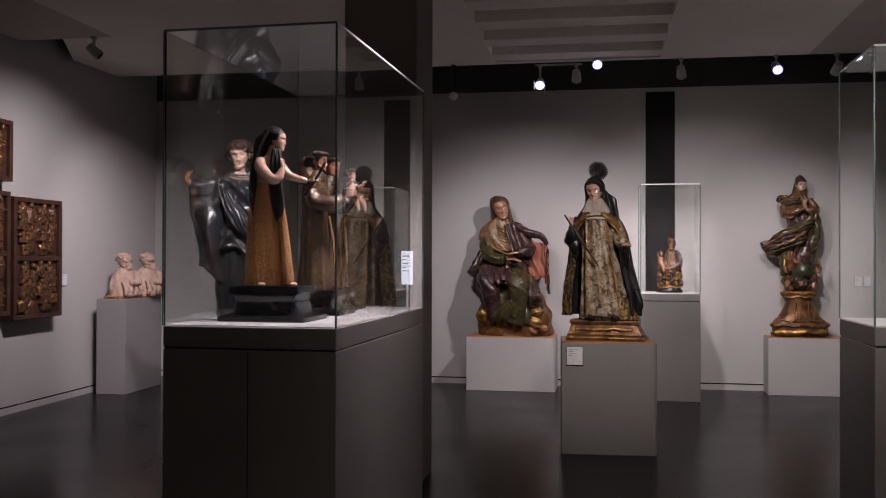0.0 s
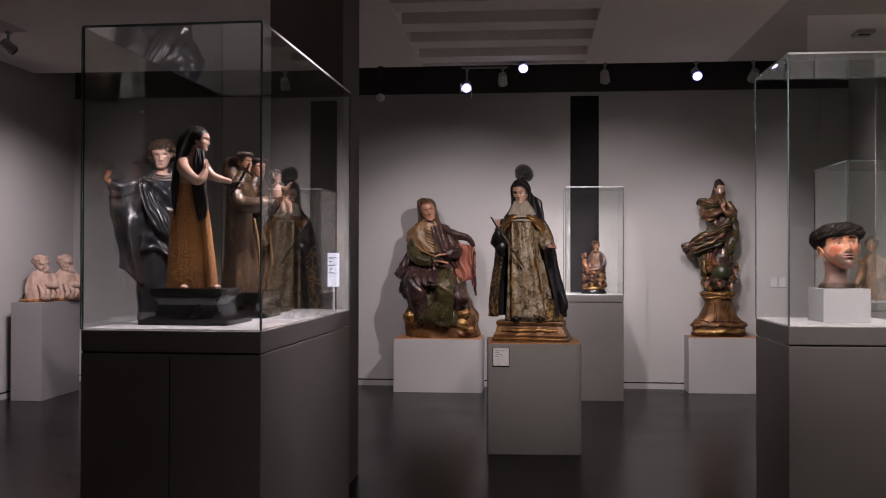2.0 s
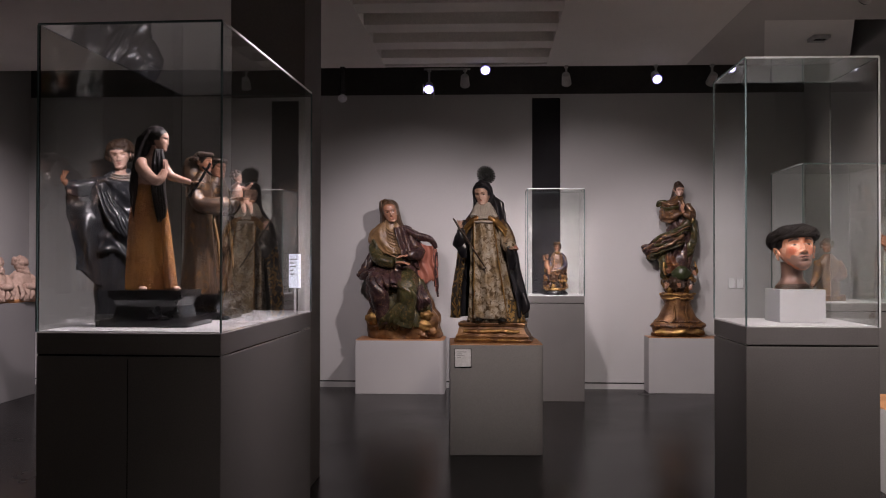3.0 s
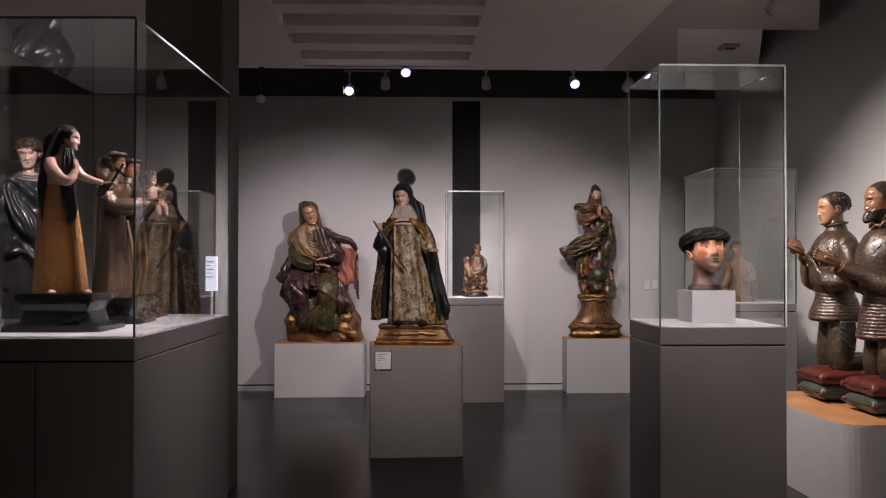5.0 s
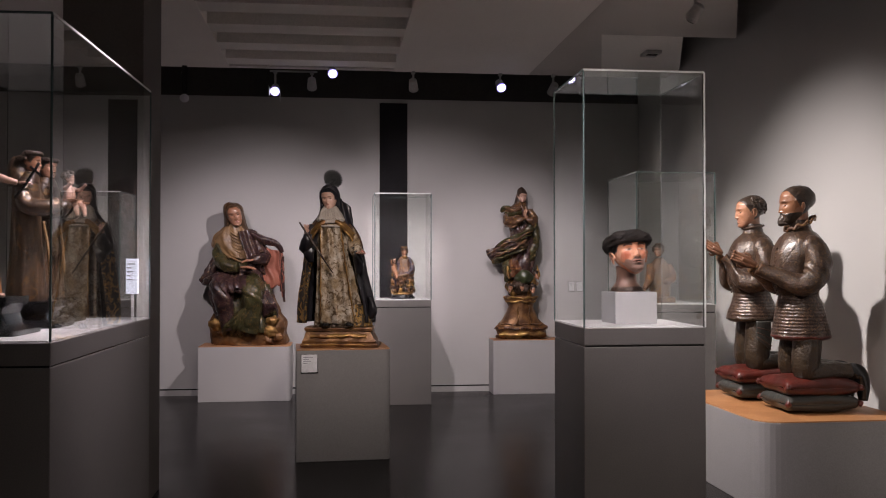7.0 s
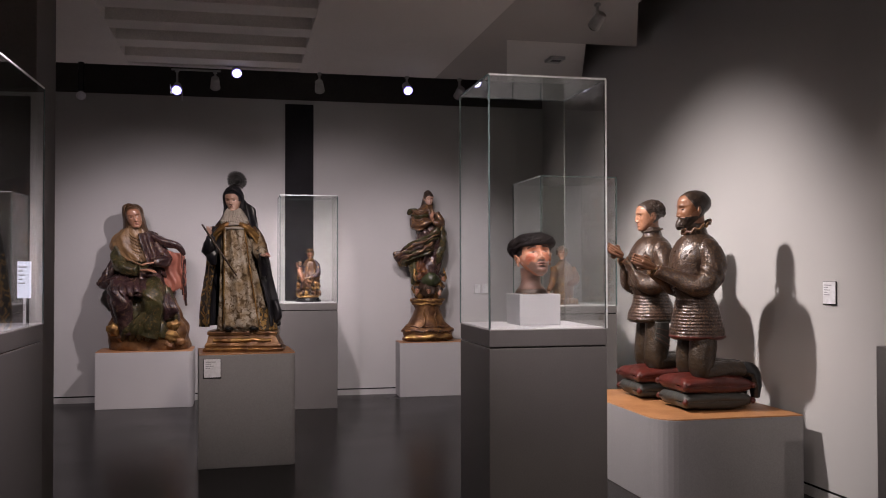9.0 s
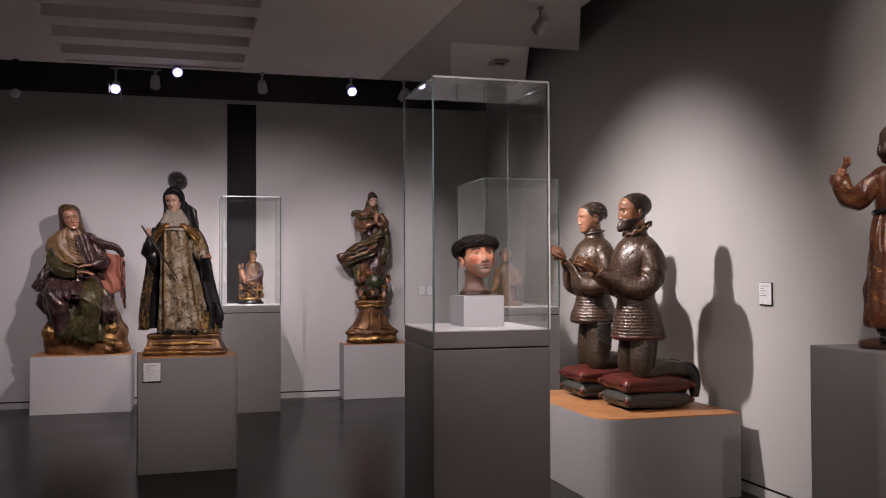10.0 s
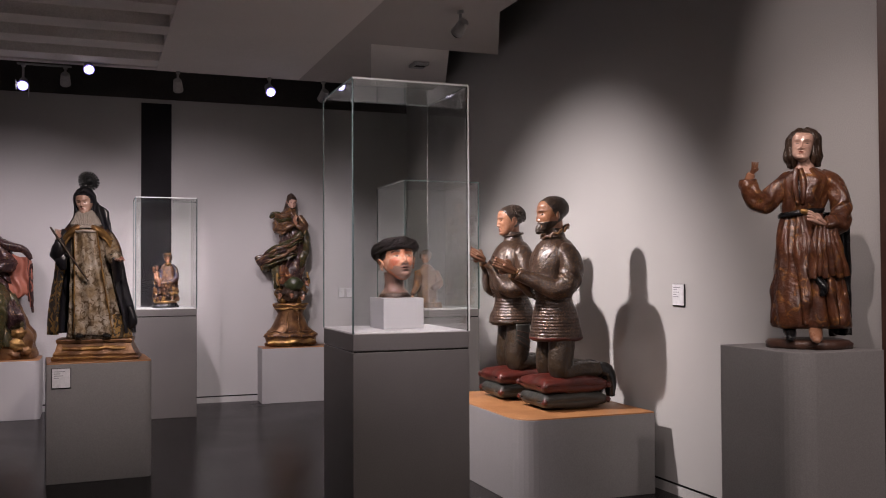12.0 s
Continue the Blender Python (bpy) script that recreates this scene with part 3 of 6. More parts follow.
    def sheet(self, fn, mat, rows=24, cols=24, thick=0.012, chooser=None):
        """A cloth from fn(s, t) with thickness."""
        front = np.array([[fn(i / (rows - 1), j / (cols - 1)) for j in range(cols)] for i in range(rows)], float)
        ds = np.gradient(front, axis=0)
        dt = np.gradient(front, axis=1)
        n = np.cross(ds, dt)
        n /= np.linalg.norm(n, axis=2, keepdims=True) + 1e-9
        back = front + n * thick
        ring = np.concatenate([front, back[:, ::-1]], axis=1)
        self.grid(ring, mat, chooser=chooser)

    def head(self, c, h, skin, hair, yaw=0, pitch=0, roll=0, hairline=0.42, wrap=1.35, beard=False, big=False, bald=False, stubble=None, ears=True):
        """A head of height h with its centre at c, carved from one surface: skull, brow, sockets, nose, lips, chin; hair and eyes painted; ears added."""
        rows, cols = (150, 140) if big else (110, 104)
        e = Euler((radians(pitch), radians(roll), radians(yaw))).to_matrix()
        R = h / 2
        c = Vector(c)
        P = lambda x, y, z: c + e @ Vector((x * R, y * R, z * R))
        u = np.linspace(0, 1, rows)
        z = -1 + 2 * (0.75 * u + 0.25 * (1 - np.cos(math.pi * u)) / 2)
        zk = (-1, -0.93, -0.80, -0.55, -0.25, 0, 0.25, 0.5, 0.72, 0.88, 0.96, 1)
        w = np.interp(z, zk, (0.10, 0.27, 0.41, 0.54, 0.63, 0.67, 0.70, 0.68, 0.56, 0.38, 0.22, 0.02))
        yf = np.interp(z, zk, (-0.52, -0.70, -0.74, -0.74, -0.77, -0.78, -0.80, -0.75, -0.60, -0.38, -0.18, 0.03))
        yb = np.interp(z, zk, (-0.30, -0.12, 0.08, 0.40, 0.66, 0.82, 0.90, 0.86, 0.70, 0.48, 0.30, 0.06))
        if big:
            w = w * np.interp(z, (-1, -0.6, -0.2, 0.2), (0.78, 0.82, 0.95, 1))
        k = np.array([1, 4, 6, 4, 1.0]) / 16
        for q in (w, yf, yb):
            for _ in range(2):
                q[2:-2] = np.convolve(q, k, "same")[2:-2]
        th = np.linspace(-math.pi, math.pi, cols, endpoint=False) + math.pi
        a = th - 0.42 * np.sin(th)
        Z, A = np.meshgrid(z, a, indexing="ij")
        ca, sa = np.cos(A), np.sin(A)
        X = w[:, None] * sa
        Y = ((yf + yb) / 2)[:, None] - ((yb - yf) / 2)[:, None] * np.sign(ca) * np.abs(ca) ** 0.88
        ax = np.abs(X)
        g = lambda v, s: np.exp(-(v / s) ** 2)
        nose = (1.0 if big else 0.82) * np.interp(Z, (-0.45, -0.40, -0.33, -0.22, 0.05, 0.2), (0, 0.10, 0.205, 0.165, 0.06, 0.0))
        d = nose * g(X, np.interp(Z, (-0.4, -0.25, 0.1), (0.105, 0.085, 0.065)))
        d += 0.07 * g(ax - 0.125, 0.05) * g(Z + 0.345, 0.055)
        d -= (0.16 if big else 0.13) * g(ax - 0.27, 0.16) * g(Z - 0.05, 0.11)
        d += 0.045 * g(ax - 0.30, 0.22) * g(Z - 0.19, 0.06)
        d += 0.065 * g(ax - 0.285, 0.105) * g(Z - 0.01, 0.055)
        d += 0.035 * g(ax - 0.42, 0.18) * g(Z + 0.18, 0.15)
        d += 0.045 * g(X, 0.16) * g(Z + 0.525, 0.035) + 0.055 * g(X, 0.12) * g(Z + 0.635, 0.04)
        d -= 0.045 * g(X, 0.17) * g(Z + 0.575, 0.018) + 0.04 * g(X, 0.2) * g(Z + 0.73, 0.05)
        d += 0.05 * g(X, 0.17) * g(Z + 0.88, 0.09) - 0.03 * g(X, 0.03) * g(Z + 0.46, 0.04)
        jaw = (Z < -0.70) | ((Z < -0.42) & (ax > 0.40) & (Y < 0.05)) | ((np.abs(Z + 0.47) < 0.045) & (ax < 0.27)) | ((Z < -0.45) & (ax > 0.25) & (Y < 0.0))
        if beard:
            d = d + 0.06 * jaw
        Y = Y - d * np.clip(ca, 0, 1) ** 0.5
        pts = np.empty((rows, cols, 3))
        flat = np.stack([X, Y, Z], -1).reshape(-1, 3) * R @ np.array(e).T + np.array(c)
        pts[:] = flat.reshape(rows, cols, 3)
        aa = np.minimum(A, 2 * math.pi - A)
        browc = hair if hair in (HAIR, HAIRBR, HAIRBLK) else HAIRBR

        def chooser(rs, cs):
            r, q = int(rs * (rows - 1) + 0.5), int(cs * cols + 0.5) % cols
            x, zz, an = ax[r, q], Z[r, q], aa[r, q]
            if hair is skin:
                return None
            if (not bald and zz > max(0.05 if big else -0.12, hairline + 0.08 - 0.75 * max(0.0, an - 0.45) ** 2)) or (an > wrap and zz > (-0.12 if an < 1.85 else -0.5)):
                return hair
            if an < 1.2:
                ex = (x - 0.285) / (0.145 if big else 0.125)
                lid = 0.058 if big else 0.034
                if abs(ex) < 1 and -lid * 0.75 * (1 - ex * ex) < zz < lid * (0.80 if big else 1.0) * (1 - ex * ex):
                    return IRIS if big and abs(X[r, q] - (0.315 if X[r, q] > 0 else -0.245)) < 0.052 else EYEW if big else EYE_M if abs(x - 0.275) < 0.075 else None
                if abs(ex) < 1.1 and 0 < zz - lid * (0.80 if big else 1.0) * (1 - min(1, ex * ex)) < (0.018 if big else 0.012):
                    return browc
                if 0.11 < x < 0.47 and abs(zz - 0.215 + 0.8 * (x - 0.28) ** 2) < (0.046 * (1.1 - x) if big else 0.018):
                    return browc if big else BROW
                if x < (0.19 if big else 0.15) and (-0.555 < zz < -0.515 + 0.1 * x - 0.5 * x * x or -0.635 + 1.2 * x * x < zz < -0.585):
                    return LIP
                if x < 0.12 and -0.588 < zz < -0.555:
                    return EYE_M if big else LIP
            if big and 0.24 < x < 0.56 and ((x - 0.40) / 0.16) ** 2 + ((zz + 0.22) / 0.17) ** 2 < 1:
                return CHEEK
            if beard and jaw[r, q] and not (x < 0.16 and -0.66 < zz < -0.5):
                return hair
            if stubble and zz < -0.44 + 0.05 * math.sin(9 * an) and an < 1.5:
                return stubble
            return None

        self.grid(pts, skin, chooser=chooser)
        for sx in (-1, 1) if ears else ():
            self.ball(P(sx * 0.68, 0.12, -0.10), (0.05 * R, 0.13 * R, 0.21 * R), skin, (0, 0, yaw + sx * 25), rows=9, cols=10)
            if big or not beard:
                rim = [P(sx * (0.70 + 0.10 * max(0, math.sin(t))), 0.10 + 0.15 * math.cos(t), -0.08 + 0.24 * math.sin(t)) for t in np.linspace(-1.4, 3.6, 12)]
                self.tube(rim, [(0.04 if big else 0.025) * R] * 12, skin, 7, 24)

    def hood(self, keys, mat, bottom, top, rows=28, cols=48, fold=0.03, count=8, thick=0.012, seed=0.0, chooser=None):
        """A cloth or hair round the back and sides, open in front by an angle that changes from bottom to top."""
        k = smooth_rows(keys, rows)

        def fn(a, t):
            z, x, y, rx, ry = k[min(int(a * (rows - 1) + 0.5), rows - 1)]
            o = bottom + (top - bottom) * a
            th = o + t * (2 * math.pi - 2 * o)
            q = 1 + fold * (math.sin(th * count + seed + 2 * a) + 0.5 * math.sin(th * count * 1.9 + 3 * a + seed))
            return (x + rx * q * math.sin(th), y - ry * q * math.cos(th), z)
        self.sheet(fn, mat, rows, cols, thick, chooser)

    def curls(self, c, h, mat, size, count, seed, low=0.1, front=True, squash=1.0, up=1.0):
        rnd = random.Random(seed)
        made = 0
        while made < count:
            d = Vector((rnd.gauss(0, 1), rnd.gauss(0, 1), rnd.gauss(0, 1))).normalized()
            if d.z < low + (0.55 if d.y < -0.3 else 0):
                continue
            p = Vector(c) + Vector((d.x * 0.42 * h, d.y * 0.45 * h, d.z * 0.47 * h * up))
            s = size * rnd.uniform(0.8, 1.25)
            self.ball(p, (s, s, s * squash), mat, (rnd.uniform(0, 90), rnd.uniform(0, 90), 0), 0.3, 7, 9, made)
            made += 1

    def hand(self, c, size, mat, out=(0, -1, 0), spread=0.25, up=(0, 0, 1)):
        """A palm and five fingers that point along out."""
        o, u = Vector(out).normalized(), Vector(up).normalized()
        side = o.cross(u).normalized()
        c = Vector(c)
        self.tube([c - o * size * 0.3, c, c + o * size * 0.45], [size * 0.16, size * 0.2, size * 0.2], mat, 10, 8, 0.6)
        for i in range(4):
            k = (i - 1.5) / 1.5
            a = c + o * size * 0.38 + side * k * size * 0.17
            b = a + (o + side * k * spread - u * 0.15).normalized() * size * 0.33
            d = b + (o + side * k * spread - u * 0.4).normalized() * size * 0.25
            self.tube([c - o * size * 0.3 + side * k * size * 0.06, c + side * k * size * 0.12, a, b, d], [size * 0.10, size * 0.11, size * 0.095, size * 0.078, size * 0.05], mat, 9, 16)
        a = c + side * size * 0.18
        self.tube([a, a + (side * 0.8 + o).normalized() * size * 0.25, a + (side * 0.5 + o * 1.5).normalized() * size * 0.45], [size * 0.085, size * 0.075, size * 0.05], mat, 8, 8)

    def moulding(self, keys, mat, sides=4, turn=45, wob=0.0):
        """A stepped base: keys (z, half width, half depth) swept round a square or a round plan."""
        n = sides if sides > 8 else 32
        pts = np.empty((len(keys), n, 3))
        for i, (z, rx, ry) in enumerate(keys):
            for j in range(n):
                a = 2 * math.pi * j / n
                x, y = math.sin(a), -math.cos(a)
                if sides == 4:
                    q = 1 / max(abs(x), abs(y))
                    q = min(q, 1.39)
                    x, y = x * q, y * q
                w = 1 + wob * math.sin(j * 3.0 + i)
                pts[i, j] = (x * rx * w, y * ry * w, z)
        first = len(self.f)
        self.grid(pts, mat)
        if sides == 4:
            self.crisp.extend(range(first, len(self.f)))

    def done(self, name, m, label, category="statue", group="polychrome statues", detail=0.0, freq=18.0, lean=0.0):
        verts = [(p[0] + lean * p[2], p[1], p[2]) for p in self.v]
        if detail:
            verts = [tuple(Vector(p) + detail * noise.noise_vector(Vector(p) * freq)) for p in verts]
        ob = link_mesh(name, verts, self.f, self.mats, self.m, None, True)
        for i in self.crisp:
            ob.data.polygons[i].use_smooth = False
        ob.matrix_world = m
        return tagged(ob, label, category, group)


def nun():
    s = Carving()
    # gilded base
    s.moulding([(0, 0.325, 0.2), (0.018, 0.332, 0.207), (0.03, 0.325, 0.2), (0.036, 0.312, 0.19), (0.05, 0.318, 0.195), (0.075, 0.298, 0.18), (0.12, 0.280, 0.165), (0.132, 0.276, 0.163), (0.138, 0.288, 0.172), (0.158, 0.290, 0.174), (0.165, 0.284, 0.17)], ROCKGOLD)
    s.tube([(-0.235, -0.168, 0.092), (0, -0.176, 0.092), (0.235, -0.168, 0.092)], [0.016, 0.018, 0.016], GOLD, 12, 60, 1.0, 0.3)
    s.tube([(-0.30, -0.196, 0.022), (0, -0.205, 0.022), (0.30, -0.196, 0.022)], [0.008, 0.008, 0.008], GOLD, 8, 40, 1.0, 0.1)
    # habit
    s.loft([(0.165, 0, -0.02, 0.205, 0.145), (0.45, 0, -0.02, 0.175, 0.14), (0.72, 0.0, -0.02, 0.15, 0.125), (0.92, 0.0, -0.01, 0.145, 0.11), (1.04, 0, 0, 0.13, 0.10), (1.10, 0, 0, 0.07, 0.07)], BROCADE, 46, 110, 0.11, 9, 0.1, 1.0, 0.05)
    # scapular panel in front
    s.sheet(lambda a, t: ((t - 0.5) * (0.17 + 0.12 * (1 - a)), -0.135 - 0.035 * (1 - a) - 0.025 * math.cos((t - 0.5) * 3) - 0.010 * math.sin(t * 15 + a * 3), 0.20 + 0.84 * a), BROCADE, 30, 22, 0.014)
    # dark cloak, gold patterned where it falls open on one side
    cloak = [(0.20, -0.03, 0.04, 0.325, 0.19), (0.40, -0.02, 0.04, 0.315, 0.19), (0.66, -0.012, 0.04, 0.270, 0.175), (0.90, 0, 0.04, 0.235, 0.15), (1.03, 0, 0.035, 0.185, 0.125), (1.14, 0, 0.03, 0.11, 0.10), (1.24, 0.0, 0.025, 0.082, 0.085)]
    k = smooth_rows(cloak, 40)

    def cl(a, t):
        z, x, y, rx, ry = k[min(int(a * 39), 39)]
        open_ = 0.9 - 0.45 * a
        th = open_ + t * (2 * math.pi - 2 * open_)
        q = 1 + 0.045 * (1.1 - a) * math.sin(th * 8 + 1 + a * 2)
        return (x + rx * q * math.sin(th), y - ry * q * math.cos(th), z)
    s.sheet(cl, NAVY, 40, 70, 0.016, lambda r, c: LINING if (0.39 < c < 0.61 and r < 0.70) else None)
    for sx in (-1, 1):
        s.tube([(sx * 0.145, -0.165, 0.21), (sx * 0.12, -0.17, 0.5), (sx * 0.098, -0.155, 0.8), (sx * 0.085, -0.14, 1.02)], [0.009, 0.009, 0.008, 0.008], GOLD, 8, 40, 0.7, 0.1)
    # short mantle with gold edges, wimple and collar
    for sx in (-1, 1):
        s.tube([(0, -0.115, 1.085), (sx * 0.08, -0.135, 1.045), (sx * 0.165, -0.09, 0.975), (sx * 0.20, -0.02, 0.93)], [0.012, 0.018, 0.018, 0.012], GOLD, 10, 18, 1.5)
        s.sheet(lambda a, t, sx=sx: (sx * (0.02 + 0.19 * t), -0.125 - 0.012 * a + 0.12 * t * t, 1.09 - 0.14 * t - 0.05 * (1 - a) * math.sin(3.1 * t)), TANCL, 8, 20, 0.01)
    s.hood([(0.86, 0.0, -0.01, 0.245, 0.17), (0.94, 0.0, -0.015, 0.225, 0.155), (1.02, 0, -0.015, 0.18, 0.135), (1.09, 0, -0.01, 0.125, 0.10), (1.14, 0, 0.0, 0.085, 0.08)], BROWNROBE, 0.95, 0.05, 24, 60, 0.02, 9, 0.012, 0.3, lambda r, c: GOLD if (c < 0.03 or 0.47 < c < 0.53 or c > 0.97) else None)
    s.loft([(1.055, 0, -0.07, 0.10, 0.075), (1.085, 0, -0.06, 0.122, 0.088), (1.14, 0, -0.035, 0.092, 0.08), (1.20, 0, -0.018, 0.066, 0.066)], WIMPLE, 18, 90, 0.05, 20, 0, 0.5, 0.0, None, True)
    for i in range(17):
        b = -1.3 + 0.1625 * i
        s.tube([(0.055 * math.sin(b), -0.03 - 0.058 * math.cos(b), 1.20), (0.095 * math.sin(b), -0.045 - 0.085 * math.cos(b), 1.12), (0.122 * math.sin(b), -0.064 - 0.088 * math.cos(b), 1.082)], [0.005, 0.007, 0.006], WIMPLE, 7, 16, 1.0, 0.1, i)
    for i in range(5):
        q = 0.052 + 0.014 * i
        s.tube([(q * 1.05 * math.sin(a), -0.03 - q * 1.0 * math.cos(a) - 0.008 * i, 1.165 - 0.032 * i - 0.012 * math.cos(a)) for a in np.linspace(-1.5, 1.5, 9)], [0.009] * 9, WIMPLE, 7, 24)
    s.head((0.0, -0.045, 1.265), 0.185, PALESKIN, NAVY, yaw=-14, pitch=4, roll=-4, hairline=0.5, wrap=1.1, ears=False)
    for sx in (-1, 1):
        s.tube([(0, -0.088, 1.362), (sx * 0.06, -0.065, 1.325), (sx * 0.074, -0.035, 1.25), (sx * 0.068, -0.03, 1.19)], [0.012, 0.014, 0.014, 0.018], NAVY, 9, 14)
    s.loft([(1.14, 0, 0.03, 0.105, 0.085), (1.24, 0, 0.02, 0.086, 0.082), (1.32, 0, 0.01, 0.082, 0.085), (1.37, 0, 0.0, 0.06, 0.07), (1.392, 0, 0, 0.02, 0.03)], NAVY, 18, 34, 0.02, 7)
    s.sheet(lambda a, t: (0.045 + 0.125 * t + 0.03 * (1 - a), 0.05 - 0.10 * (1 - a) - 0.05 * math.sin(3.1 * t) - 0.012 * math.sin(t * 12 + a * 3), 1.30 - 0.29 * (1 - a) - 0.10 * t), NAVY, 20, 24, 0.016)
    s.loft([(0.166, 0.075, 0.01, 0.20, 0.14), (0.25, 0.075, 0.01, 0.195, 0.14), (0.36, 0.07, 0.01, 0.175, 0.13)], LINING, 12, 60, 0.06, 9, 0.2, 2.0, 0.03)
    # arms: one raised with a pen, the other held out
    s.tube([(-0.15, -0.02, 1.02), (-0.215, -0.10, 0.84), (-0.195, -0.19, 0.90), (-0.195, -0.20, 0.96)], [0.055, 0.065, 0.05, 0.03], NAVY, 14, 26, 1.0, 0.10)
    s.tube([(-0.17, -0.14, 0.90), (-0.20, -0.15, 0.80), (-0.19, -0.14, 0.72)], [0.055, 0.06, 0.03], NAVY, 12, 14, 0.7, 0.1)
    s.hand((-0.20, -0.205, 0.975), 0.07, PALESKIN, (0.15, -0.3, 1), 0.2, (0, -1, 0.2))
    s.tube([(-0.245, -0.235, 1.055), (-0.12, -0.245, 0.84), (0.0, -0.235, 0.63)], [0.009, 0.009, 0.006], HAIRBR, 8, 10)
    s.tube([(0.14, -0.02, 1.0), (0.19, -0.09, 0.84), (0.215, -0.17, 0.80)], [0.05, 0.062, 0.05], BROCADE, 14, 22, 1.0, 0.12)
    s.tube([(0.19, -0.13, 0.84), (0.215, -0.14, 0.72), (0.20, -0.12, 0.62)], [0.05, 0.05, 0.02], NAVY, 12, 14, 0.7, 0.1)
    s.hand((0.235, -0.22, 0.795), 0.09, PALESKIN, (0.35, -0.9, 0.1), 0.3)
    s.ball((0.265, -0.255, 0.80), 0.022, LIP, rough=0.2)
    s.tube([(0.28, -0.03, 0.42), (0.30, -0.04, 0.30), (0.26, -0.02, 0.24)], [0.03, 0.035, 0.02], NAVY, 10, 12, 0.8, 0.15)
    # feet and the rayed halo
    for sx in (-1, 1):
        s.ball((sx * 0.10, -0.165, 0.19), (0.035, 0.06, 0.025), BLACK)
    hc = Vector((0.035, 0.03, 1.445))
    ring = [hc + Vector((0.045 * math.sin(a), 0, 0.045 * math.cos(a))) for a in np.linspace(0, 2 * math.pi, 25)]
    s.tube(ring, [0.008] * 25, BLACK, 8, 60)
    s.ball(hc, (0.022, 0.006, 0.022), BLACK)
    for q in (0.026, 0.060):
        s.tube([hc + Vector((q * math.sin(a), 0, q * math.cos(a))) for a in np.linspace(0, 2 * math.pi, 25)], [0.006] * 25, BLACK, 7, 60)
    for i in range(22):
        a = 2 * math.pi * i / 22
        d = Vector((math.sin(a), 0, math.cos(a)))
        s.ball(hc + d * 0.075, 0.009, BLACK, rows=6, cols=7)
        s.tube([hc + d * 0.02, hc + d * 0.055, hc + d * (0.078 if i % 2 else 0.07)], [0.004, 0.006, 0.0075], BLACK, 6, 8)
    s.tube([(0.02, 0.02, 1.37), (0.025, 0.01, 1.40), (0.03, 0.0, 1.42)], [0.01, 0.008, 0.006], BLACK, 8, 8)
    return s.done("nun_statue", pose(0.055, 7.72, 0.887, 0, 0, -6) @ Matrix.Diagonal((0.96, 0.96, 0.955, 1)), "painted nun statue in brocade habit and dark cloak", detail=0.006, lean=-0.078)


